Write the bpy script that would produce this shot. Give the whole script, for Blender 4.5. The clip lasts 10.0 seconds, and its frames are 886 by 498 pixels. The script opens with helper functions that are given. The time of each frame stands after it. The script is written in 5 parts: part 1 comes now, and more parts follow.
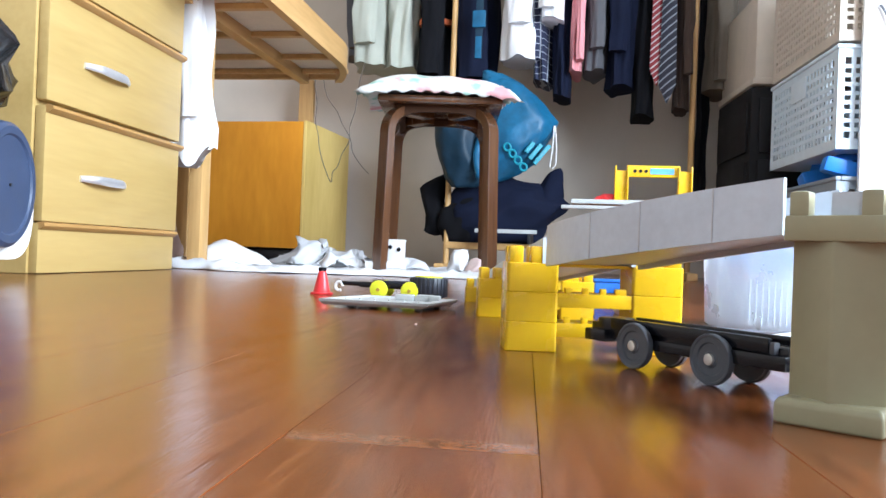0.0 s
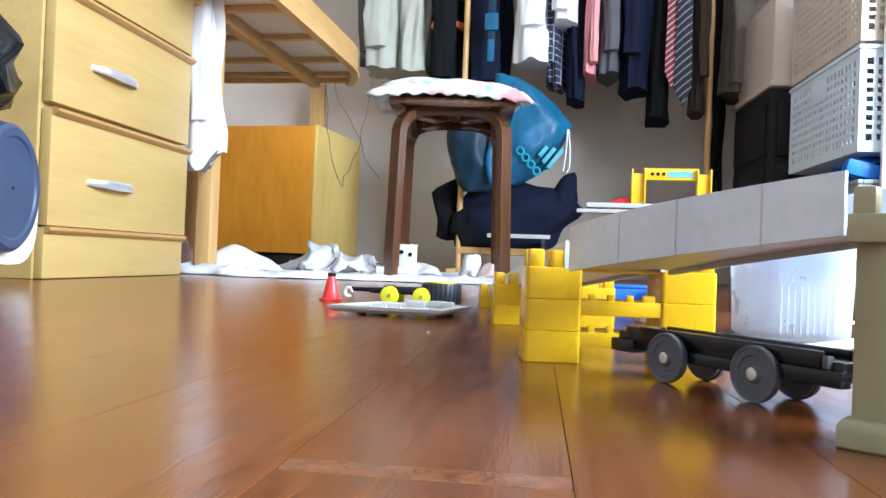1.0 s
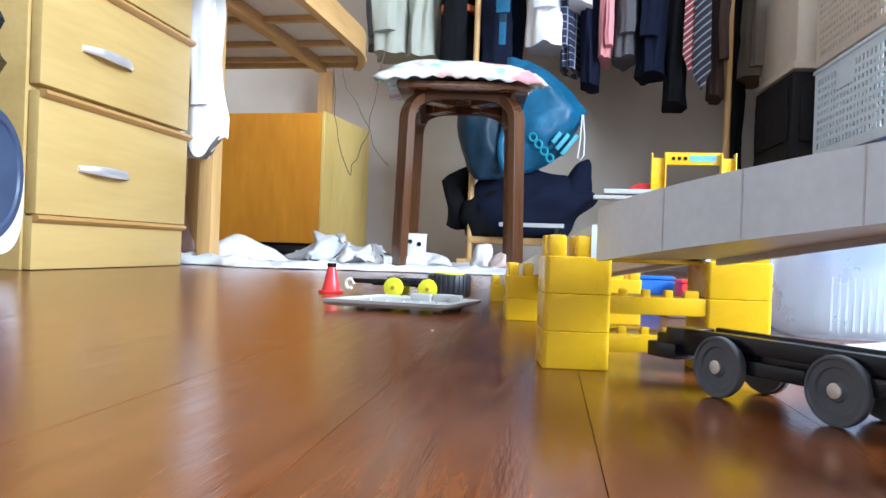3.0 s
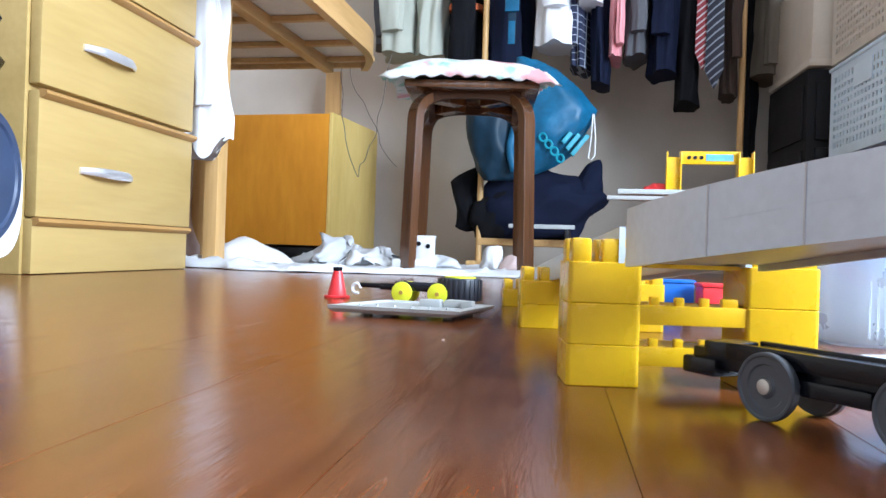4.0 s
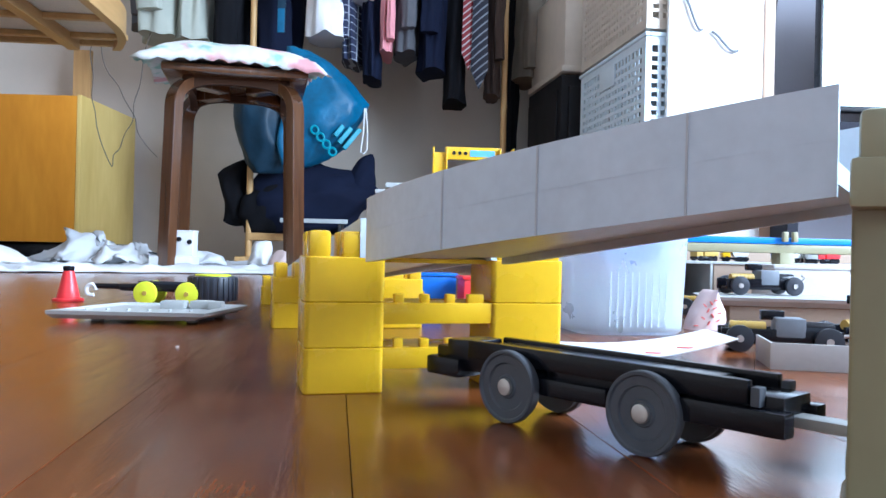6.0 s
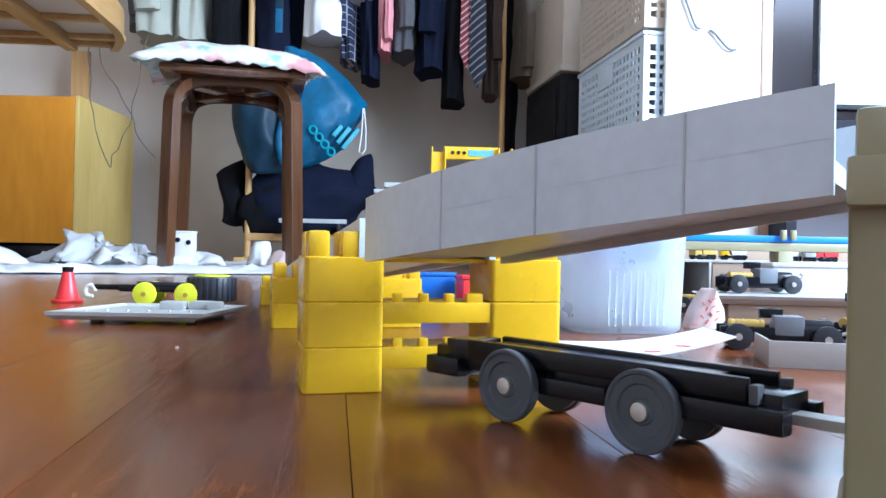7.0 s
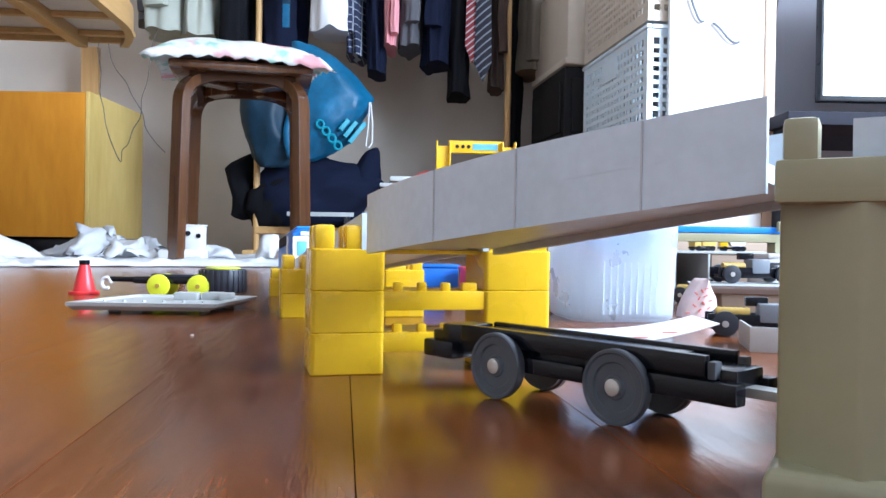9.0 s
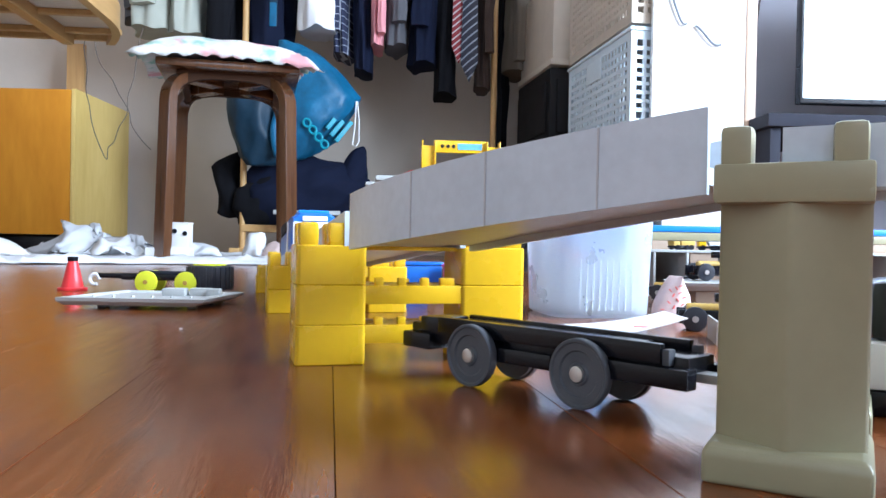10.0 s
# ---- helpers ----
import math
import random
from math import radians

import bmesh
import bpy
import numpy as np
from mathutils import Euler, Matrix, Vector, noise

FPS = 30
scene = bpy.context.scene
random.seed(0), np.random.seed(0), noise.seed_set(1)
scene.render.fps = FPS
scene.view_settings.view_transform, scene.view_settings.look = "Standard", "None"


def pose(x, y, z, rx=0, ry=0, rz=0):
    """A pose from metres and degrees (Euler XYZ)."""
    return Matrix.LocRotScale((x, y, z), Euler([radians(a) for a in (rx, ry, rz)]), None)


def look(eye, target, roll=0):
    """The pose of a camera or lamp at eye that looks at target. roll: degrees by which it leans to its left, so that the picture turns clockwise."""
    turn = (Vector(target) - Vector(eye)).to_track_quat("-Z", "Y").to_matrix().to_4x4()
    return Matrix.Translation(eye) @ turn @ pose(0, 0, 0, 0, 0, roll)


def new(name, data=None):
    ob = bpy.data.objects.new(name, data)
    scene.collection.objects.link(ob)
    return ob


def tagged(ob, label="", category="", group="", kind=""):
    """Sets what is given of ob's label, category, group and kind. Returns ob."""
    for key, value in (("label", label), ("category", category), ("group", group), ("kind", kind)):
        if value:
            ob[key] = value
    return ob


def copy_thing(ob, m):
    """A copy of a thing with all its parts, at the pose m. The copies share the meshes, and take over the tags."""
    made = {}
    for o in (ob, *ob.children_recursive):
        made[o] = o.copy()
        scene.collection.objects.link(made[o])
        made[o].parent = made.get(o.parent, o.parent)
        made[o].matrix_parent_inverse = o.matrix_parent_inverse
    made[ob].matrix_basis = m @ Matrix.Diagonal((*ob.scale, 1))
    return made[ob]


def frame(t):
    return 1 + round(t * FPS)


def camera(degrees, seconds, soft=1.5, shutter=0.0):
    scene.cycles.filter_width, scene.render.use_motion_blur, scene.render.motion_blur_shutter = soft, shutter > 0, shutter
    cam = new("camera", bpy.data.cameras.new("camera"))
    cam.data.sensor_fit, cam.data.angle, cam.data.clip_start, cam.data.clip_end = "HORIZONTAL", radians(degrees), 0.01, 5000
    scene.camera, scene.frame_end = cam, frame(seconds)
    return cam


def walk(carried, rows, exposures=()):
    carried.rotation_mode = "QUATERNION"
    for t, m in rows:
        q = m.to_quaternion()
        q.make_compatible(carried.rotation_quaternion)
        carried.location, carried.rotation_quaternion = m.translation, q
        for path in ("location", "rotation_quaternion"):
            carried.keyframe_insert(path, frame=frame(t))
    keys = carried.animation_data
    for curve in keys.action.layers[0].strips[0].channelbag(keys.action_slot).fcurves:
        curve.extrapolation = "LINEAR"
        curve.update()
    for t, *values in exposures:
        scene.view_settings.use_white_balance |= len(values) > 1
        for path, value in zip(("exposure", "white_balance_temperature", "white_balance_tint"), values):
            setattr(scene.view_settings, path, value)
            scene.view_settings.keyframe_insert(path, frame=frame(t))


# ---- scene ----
cam = camera(60.1, 10.0)
PATH = [
    (0, (0.335, 0.228, 0.066), (-0.11, 2.178, 0.079), 2.2),
    (0.5, (0.328, 0.245, 0.065), (-0.199, 2.174, 0.097), 2.2),
    (0.7, (0.324, 0.254, 0.065), (-0.272, 2.163, 0.091), 2.2),
    (1, (0.325, 0.263, 0.065), (-0.15, 2.206, 0.091), 2.2),
    (1.5, (0.323, 0.284, 0.065), (-0.078, 2.243, 0.095), 2.1),
    (2, (0.321, 0.305, 0.064), (-0.018, 2.276, 0.084), 2.3),
    (2.5, (0.32, 0.326, 0.066), (-0.021, 2.296, 0.063), 1.8),
    (3, (0.311, 0.34, 0.064), (-0.193, 2.276, 0.063), 2.1),
    (3.2, (0.307, 0.347, 0.064), (-0.221, 2.275, 0.059), 2.0),
    (4.3, (0.299, 0.389, 0.066), (-0.221, 2.321, 0.074), 1.8),
    (4.5, (0.301, 0.398, 0.065), (-0.087, 2.36, 0.072), 1.9),
    (5, (0.309, 0.413, 0.066), (0.204, 2.41, 0.077), 1.5),
    (5.5, (0.314, 0.418, 0.066), (0.353, 2.417, 0.072), 1.5),
    (7, (0.314, 0.417, 0.066), (0.36, 2.416, 0.07), 1.1),
    (7.5, (0.316, 0.416, 0.066), (0.387, 2.414, 0.066), 1.0),
    (8, (0.316, 0.408, 0.066), (0.339, 2.408, 0.063), 1.0),
    (8.5, (0.317, 0.399, 0.066), (0.343, 2.398, 0.058), 0.9),
    (9, (0.319, 0.389, 0.066), (0.345, 2.389, 0.05), 0.9),
    (9.5, (0.32, 0.38, 0.066), (0.347, 2.38, 0.046), 0.9),
    (10, (0.323, 0.369, 0.065), (0.383, 2.368, 0.047), 1.1),
]
walk(cam, [(t, look(eye, target, roll)) for t, eye, target, roll in PATH],
     exposures=((0.0, -0.04, 5750, 9), (3.2, -0.10, 5600, 9), (4.5, -0.16, 5400, 9), (5.5, -0.27, 5100, 8), (7.0, -0.26, 5200, 9), (10.0, -0.20, 5400, 10)))

# ---- world, sun, large lights ----
W = bpy.data.worlds.new("world")
scene.world = W
W.use_nodes = True
_n = W.node_tree.nodes
_sky = _n.new("ShaderNodeTexSky")
_sky.sky_type, _sky.sun_disc = "NISHITA", False
_sky.sun_elevation, _sky.sun_rotation = radians(48), radians(120)
W.node_tree.links.new(_sky.outputs[0], _n["Background"].inputs[0])
_n["Background"].inputs[1].default_value = 0.12


def window_light(name, m, sx, sy, power, color):
    d = bpy.data.lights.new(name, "AREA")
    d.shape, d.size, d.size_y, d.energy, d.color = "RECTANGLE", sx, sy, power, color
    ob = new(name, d)
    ob.matrix_world = m
    return ob


# daylight that enters by the two windows behind and beside the camera
window_light("window_light_east", look((2.37, 0.5, 1.3), (-0.8, 1.6, 0.5)), 1.55, 1.45, 262, (0.88, 0.95, 1.0))
window_light("window_light_south", look((0.25, -1.56, 1.45), (0.1, 2.0, 0.5)), 1.7, 1.2, 16, (0.86, 0.94, 1.0))


# ---- materials ----
def tint(c, f):
    return tuple(min(1.0, max(0.0, v * f)) for v in c[:3]) + (1,)


def mat(name, c, rough=0.5, var=0.12, scale=30.0, bump=0.05, metal=0.0, fine=220.0, stretch=(1, 1, 1), spec=0.5, rvar=0.12,
        trans=0.0, coat=0.0, glow=0.0, island=False, sub=0.0, alpha=1.0):
    m = bpy.data.materials.new(name)
    m.use_nodes = True
    t = m.node_tree
    n, l = t.nodes, t.links
    b = n["Principled BSDF"]
    co = n.new("ShaderNodeTexCoord")
    mp = n.new("ShaderNodeMapping")
    mp.inputs["Scale"].default_value = stretch
    l.new(co.outputs["Object"], mp.inputs[0])
    big = n.new("ShaderNodeTexNoise")
    big.inputs["Scale"].default_value, big.inputs["Detail"].default_value = scale, 5
    l.new(mp.outputs[0], big.inputs["Vector"])
    small = n.new("ShaderNodeTexNoise")
    small.inputs["Scale"].default_value, small.inputs["Detail"].default_value = fine, 3
    l.new(mp.outputs[0], small.inputs["Vector"])
    add = n.new("ShaderNodeMath")
    add.operation = "MULTIPLY_ADD"
    add.inputs[1].default_value = 0.35
    l.new(small.outputs[0], add.inputs[0])
    l.new(big.outputs[0], add.inputs[2])
    rp = n.new("ShaderNodeValToRGB")
    rp.color_ramp.elements[0].position, rp.color_ramp.elements[1].position = 0.42, 0.92
    rp.color_ramp.elements[0].color, rp.color_ramp.elements[1].color = tint(c, 1 - var), tint(c, 1 + var)
    l.new(add.outputs[0], rp.inputs[0])
    out = rp.outputs[0]
    if island:
        oi = n.new("ShaderNodeObjectInfo")
        hs = n.new("ShaderNodeHueSaturation")
        mr = n.new("ShaderNodeMapRange")
        mr.inputs[3].default_value, mr.inputs[4].default_value = 0.8, 1.18
        l.new(oi.outputs["Random"], mr.inputs[0])
        l.new(mr.outputs[0], hs.inputs["Value"])
        l.new(out, hs.inputs["Color"])
        out = hs.outputs[0]
    l.new(out, b.inputs["Base Color"])
    rr = n.new("ShaderNodeMapRange")
    rr.inputs[3].default_value, rr.inputs[4].default_value = max(0.02, rough - rvar), min(1, rough + rvar)
    l.new(big.outputs[0], rr.inputs[0])
    l.new(rr.outputs[0], b.inputs["Roughness"])
    b.inputs["Metallic"].default_value = metal
    b.inputs["Specular IOR Level"].default_value = spec
    b.inputs["Coat Weight"].default_value = coat
    b.inputs["Transmission Weight"].default_value = trans
    b.inputs["Alpha"].default_value = alpha
    if sub:
        b.inputs["Subsurface Weight"].default_value = sub
        b.inputs["Subsurface Radius"].default_value = (0.02, 0.02, 0.02)
    if glow:
        l.new(out, b.inputs["Emission Color"])
        b.inputs["Emission Strength"].default_value = glow
    if bump:
        bp = n.new("ShaderNodeBump")
        bp.inputs["Strength"].default_value, bp.inputs["Distance"].default_value = bump, 0.002
        l.new(small.outputs[0], bp.inputs["Height"])
        l.new(bp.outputs[0], b.inputs["Normal"])
    return m


def wood(name, dark, light, rough=0.35, grain=55.0, along=(1, 0.06, 1), bump=0.06, coat=0.0, island=False, ring=1.0, spec=0.5):
    """Wood with its grain along one axis of the object."""
    m = bpy.data.materials.new(name)
    m.use_nodes = True
    n, l = m.node_tree.nodes, m.node_tree.links
    b = n["Principled BSDF"]
    co = n.new("ShaderNodeTexCoord")
    mp = n.new("ShaderNodeMapping")
    mp.inputs["Scale"].default_value = along
    l.new(co.outputs["Object"], mp.inputs[0])
    vec = mp.outputs[0]
    if island:
        oi = n.new("ShaderNodeObjectInfo")
        ad = n.new("ShaderNodeVectorMath")
        ad.operation = "MULTIPLY_ADD"
        ad.inputs[1].default_value = (7.3, 3.1, 5.7)
        l.new(oi.outputs["Random"], ad.inputs[0])
        l.new(vec, ad.inputs[2])
        vec = ad.outputs[0]
    a = n.new("ShaderNodeTexNoise")
    a.inputs["Scale"].default_value, a.inputs["Detail"].default_value, a.inputs["Distortion"].default_value = grain, 6, ring
    l.new(vec, a.inputs["Vector"])
    f = n.new("ShaderNodeTexNoise")
    f.inputs["Scale"].default_value, f.inputs["Detail"].default_value = grain * 7, 3
    l.new(vec, f.inputs["Vector"])
    mx = n.new("ShaderNodeMath")
    mx.operation = "MULTIPLY_ADD"
    mx.inputs[1].default_value = 0.45
    l.new(f.outputs[0], mx.inputs[0])
    l.new(a.outputs[0], mx.inputs[2])
    rp = n.new("ShaderNodeValToRGB")
    rp.color_ramp.elements[0].position, rp.color_ramp.elements[1].position = 0.5, 0.95
    rp.color_ramp.elements[0].color, rp.color_ramp.elements[1].color = (*dark, 1), (*light, 1)
    l.new(mx.outputs[0], rp.inputs[0])
    out = rp.outputs[0]
    if island:
        hs = n.new("ShaderNodeHueSaturation")
        mr = n.new("ShaderNodeMapRange")
        mr.inputs[3].default_value, mr.inputs[4].default_value = 0.9, 1.1
        l.new(oi.outputs["Random"], mr.inputs[0])
        l.new(mr.outputs[0], hs.inputs["Value"])
        l.new(out, hs.inputs["Color"])
        out = hs.outputs[0]
    l.new(out, b.inputs["Base Color"])
    rr = n.new("ShaderNodeMapRange")
    rr.inputs[3].default_value, rr.inputs[4].default_value = max(0.03, rough - 0.1), rough + 0.12
    l.new(a.outputs[0], rr.inputs[0])
    l.new(rr.outputs[0], b.inputs["Roughness"])
    b.inputs["Specular IOR Level"].default_value = spec
    b.inputs["Coat Weight"].default_value, b.inputs["Coat Roughness"].default_value = coat, 0.12
    bp = n.new("ShaderNodeBump")
    bp.inputs["Strength"].default_value, bp.inputs["Distance"].default_value = bump, 0.002
    l.new(mx.outputs[0], bp.inputs["Height"])
    l.new(bp.outputs[0], b.inputs["Normal"])
    return m


M_FLOOR = wood("floor_wood", (0.106, 0.0285, 0.0065), (0.188, 0.058, 0.0145), rough=0.18, grain=120, along=(1, 0.11, 1), bump=0.09, coat=0.0, spec=0.5, island=True)
M_GAP = mat("floor_joint", (0.085, 0.034, 0.014), 0.7)
M_DRESSER = wood("dresser_wood", (0.43, 0.295, 0.100), (0.51, 0.36, 0.133), rough=0.4, grain=12, along=(1, 0.1, 1), bump=0.02)
M_LIP = wood("dresser_lip", (0.40, 0.225, 0.07), (0.47, 0.27, 0.09), rough=0.4, grain=18, along=(1, 0.1, 1), bump=0.03)
M_CHROME = mat("brushed_metal", (0.88, 0.88, 0.9), 0.34, 0.04, metal=0.75)
M_PINE = wood("pine", (0.50, 0.29, 0.10), (0.66, 0.42, 0.17), rough=0.42, grain=16, along=(1, 1, 0.08), bump=0.05)
M_PINEY = wood("pine_beam", (0.47, 0.27, 0.09), (0.62, 0.38, 0.15), rough=0.42, grain=16, along=(1, 0.08, 1), bump=0.05)
M_PANEL = mat("board_underside", (0.74, 0.64, 0.50), 0.6, 0.14, 8)
# cabinet veneer on the bright side: light from the right painted in as yellow
M_BOXLIT = wood("lit_side_veneer", (0.72, 0.50, 0.13), (0.84, 0.62, 0.21), rough=0.45, grain=6, along=(1, 1, 0.25), bump=0.02)
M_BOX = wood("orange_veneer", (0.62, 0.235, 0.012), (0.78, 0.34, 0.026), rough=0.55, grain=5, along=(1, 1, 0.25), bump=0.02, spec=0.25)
M_STOOL = wood("dark_stained_wood", (0.066, 0.026, 0.010), (0.115, 0.048, 0.018), rough=0.22, grain=30, along=(1, 1, 0.06), coat=0.6)
# stool wood darkened and dulled to paint in the shade under the seat
M_STOOLD = wood("shaded_stool_wood", (0.030, 0.013, 0.006), (0.060, 0.026, 0.012), rough=0.7, grain=30, along=(0.06, 1, 1), spec=0.15)
M_WALL = mat("wall_paper", (0.62, 0.555, 0.48), 0.85, 0.06, 6, 0.12, fine=160)
M_WALLG = mat("lilac_wall", (0.46, 0.45, 0.50), 0.85, 0.05, 6, 0.1)
M_CEIL = mat("ceiling_paint", (0.75, 0.73, 0.70), 0.9, 0.04, 4, 0.05)
M_WHITE = mat("white_panel", (0.86, 0.85, 0.83), 0.45, 0.03, 5, 0.02)
M_YEL = mat("yellow_plastic", (0.68, 0.415, 0.002), 0.27, 0.05, 25, 0.01, sub=0.15)
M_GREY = mat("grey_plastic", (0.56, 0.62, 0.68), 0.4, 0.14, 14, 0.03)
M_GREYD = mat("grey_seam", (0.48, 0.49, 0.51), 0.5)
M_BEIGE = mat("beige_plastic", (0.315, 0.295, 0.178), 0.36, 0.06, 30, 0.03, sub=0.08)
M_BLACK = mat("black_plastic", (0.006, 0.0065, 0.010), 0.22, 0.2, 40, 0.03, spec=0.32)
M_WHEEL = mat("grey_rubber", (0.085, 0.092, 0.105), 0.5, 0.12, 60, 0.04)
M_STEEL = mat("axle_steel", (0.62, 0.60, 0.57), 0.35, 0.1, 60, 0.03, metal=0.8)
M_RED = mat("red_plastic", (0.72, 0.03, 0.035), 0.35, 0.06, 30, 0.02, sub=0.1)
M_LIME = mat("lime_plastic", (0.80, 0.86, 0.03), 0.35, 0.05, 30, 0.02)
M_BLUE = mat("blue_plastic", (0.02, 0.13, 0.52), 0.35, 0.08, 30, 0.02)
M_BLUEB = mat("bright_blue_plastic", (0.03, 0.22, 0.75), 0.4, 0.08, 30, 0.02)
# glare at a board joint, put into a glossy strip of its own colour
M_GLARE = mat("board_end_glare", (0.150, 0.055, 0.020), 0.12, 0.5, 90, 0.1, fine=500)
M_PLATE = mat("pale_plastic", (0.42, 0.43, 0.42), 0.4, 0.06, 25, 0.03)
M_PAPER = mat("white_paper", (0.76, 0.76, 0.76), 0.75, 0.04, 20, 0.06)
M_INK = mat("red_ink", (0.62, 0.12, 0.1), 0.7)
M_CLOTHW = mat("white_cloth", (0.68, 0.69, 0.71), 0.9, 0.08, 14, 0.25, fine=400)
M_TUB = mat("frosted_plastic", (0.90, 0.95, 1.0), 0.3, 0.02, 20, 0.02, trans=0.75)


def frosted(m, share):
    """Let light pass softly through a thin milky wall."""
    n, l = m.node_tree.nodes, m.node_tree.links
    tr = n.new("ShaderNodeBsdfTranslucent")
    tr.inputs["Color"].default_value = (0.92, 0.96, 1.0, 1)
    mx = n.new("ShaderNodeMixShader")
    mx.inputs[0].default_value = share
    l.new(n["Principled BSDF"].outputs[0], mx.inputs[1])
    l.new(tr.outputs[0], mx.inputs[2])
    l.new(mx.outputs[0], n["Material Output"].inputs[0])


frosted(M_TUB, 0.42)


# ---- mesh helpers ----
def bm_new():
    return bmesh.new()


def box(bm, c, s, bevel=0.0, m=None, seg=2):
    """A box with centre c and size s, its edges rounded by bevel."""
    r = bmesh.ops.create_cube(bm, size=1, matrix=(m or Matrix()) @ Matrix.Translation(c) @ Matrix.Diagonal((*s, 1)))
    if bevel:
        e = {e for v in r["verts"] for e in v.link_edges}
        bmesh.ops.bevel(bm, geom=list(e), offset=bevel, segments=seg, profile=0.6, affect="EDGES")
    return bm


def cyl(bm, c, r, h, axis="z", n=32, r2=None, bevel=0.0, m=None):
    turn = {"z": Matrix(), "x": Matrix.Rotation(radians(90), 4, "Y"), "y": Matrix.Rotation(radians(-90), 4, "X")}[axis]
    g = bmesh.ops.create_cone(bm, cap_ends=True, segments=n, radius1=r, radius2=r if r2 is None else r2, depth=h,
                              matrix=(m or Matrix()) @ Matrix.Translation(c) @ turn)
    if bevel:
        e = {e for v in g["verts"] for e in v.link_edges if len(e.link_faces) == 2 and e.calc_face_angle(0) > 0.9}
        bmesh.ops.bevel(bm, geom=list(e), offset=bevel, segments=2, profile=0.6, affect="EDGES")
    return bm


def loft(bm, rings, close=True, caps=True):
    """Rings of points, joined one to the next."""
    vs = [[bm.verts.new(p) for p in ring] for ring in rings]
    k = len(vs[0])
    for a, b in zip(vs, vs[1:]):
        for i in range(k if close else k - 1):
            bm.faces.new((a[i], a[(i + 1) % k], b[(i + 1) % k], b[i]))
    if caps and close:
        bm.faces.new(vs[0][::-1])
        bm.faces.new(vs[-1])
    bmesh.ops.recalc_face_normals(bm, faces=bm.faces)
    return bm


def tube(bm, pts, r, n=10):
    """A round bar along points."""
    rings = []
    pts = [Vector(p) for p in pts]
    for i, p in enumerate(pts):
        d = (pts[min(i + 1, len(pts) - 1)] - pts[max(i - 1, 0)]).normalized()
        a = d.orthogonal().normalized() if i == 0 else (a - d * a.dot(d)).normalized()
        b = d.cross(a)
        rings.append([p + r * (math.cos(t) * a + math.sin(t) * b) for t in (2 * math.pi * k / n for k in range(n))])
    return loft(bm, rings)


def mesh_of(name, bm, material, smooth=40):
    me = bpy.data.meshes.new(name)
    bm.to_mesh(me)
    bm.free()
    me.materials.append(material)
    if smooth:
        for p in me.polygons:
            p.use_smooth = True
        me.set_sharp_from_angle(angle=radians(smooth))
    return me


def part(name, bm, material, parent, label="", m=None, smooth=40):
    ob = new(name, mesh_of(name, bm, material, smooth))
    ob.parent = parent
    if m is not None:
        ob.matrix_local = m
    if label:
        tagged(ob, label)
    return ob


def thing(name, m, label, category, group="", kind=""):
    ob = new(name)
    ob.empty_display_size = 0.02
    ob.matrix_world = m
    return tagged(ob, label, category, group, kind)


def single(name, bm, material, m, label, category, group="", kind="", smooth=40):
    ob = new(name, mesh_of(name, bm, material, smooth))
    ob.matrix_world = m
    return tagged(ob, label, category, group, kind)


# ---- the room ----
FT = 6.7      # the floor boards' turn


def shell(name, c, s, material, label):
    return single(name, box(bm_new(), c, s), material, Matrix(), label, "wall" if "wall" in name else name.split("_")[0], kind="structure", smooth=0)


X0, X1, Y0, Y1, ZC = -1.95, 2.4, -1.6, 4.0, 2.4
single("subfloor", box(bm_new(), ((X0 + X1) / 2, (Y0 + Y1) / 2, -0.054), (X1 - X0 + 0.2, Y1 - Y0 + 0.2, 0.1)), M_GAP, Matrix(),
       "dark bed under the brown floor boards", "floor", kind="structure", smooth=0)
shell("wall_north", ((X0 + X1) / 2, Y1 + 0.05, ZC / 2), (X1 - X0 + 0.2, 0.1, ZC), M_WALL, "plain beige papered wall behind the clothes")
shell("wall_west", (X0 - 0.05, (Y0 + Y1) / 2, ZC / 2), (0.1, Y1 - Y0, ZC), M_WALL, "plain beige papered wall beside the desk")
shell("ceiling", ((X0 + X1) / 2, (Y0 + Y1) / 2, ZC + 0.05), (X1 - X0 + 0.2, Y1 - Y0 + 0.2, 0.1), M_CEIL, "plain off-white ceiling over the room")


def wall_with_opening(name, along, at, lo, hi, a0, a1, z0, z1, label):
    """A wall with one opening from a0 to a1 along it and z0 to z1 in height."""
    bm = bm_new()
    for u0, u1, w0, w1 in ((lo, a0, 0, ZC), (a1, hi, 0, ZC), (a0, a1, 0, z0), (a0, a1, z1, ZC)):
        c, s = ((u0 + u1) / 2, at, (w0 + w1) / 2), (u1 - u0, 0.1, w1 - w0)
        if along == "y":
            c, s = (c[1], c[0], c[2]), (s[1], s[0], s[2])
        box(bm, c, s)
    return single(name, bm, M_WALL, Matrix(), label, "wall", kind="structure", smooth=0)


wall_with_opening("wall_east", "y", X1 + 0.05, Y0, Y1, -0.3, 1.3, 0.55, 2.05, "plain beige wall with a window opening")
wall_with_opening("wall_south", "x", Y0 - 0.05, X0, X1, -0.65, 1.15, 0.8, 2.1, "plain beige wall with a window opening")


# ---- toys on the floor ----
PA = 14.0     # the turn of the toy track's straight run
ORIGIN = pose(0.260, 0.762, 0, 0, 0, PA)
POST, SPAN, PITCH = 0.0365, 0.125, 0.0208


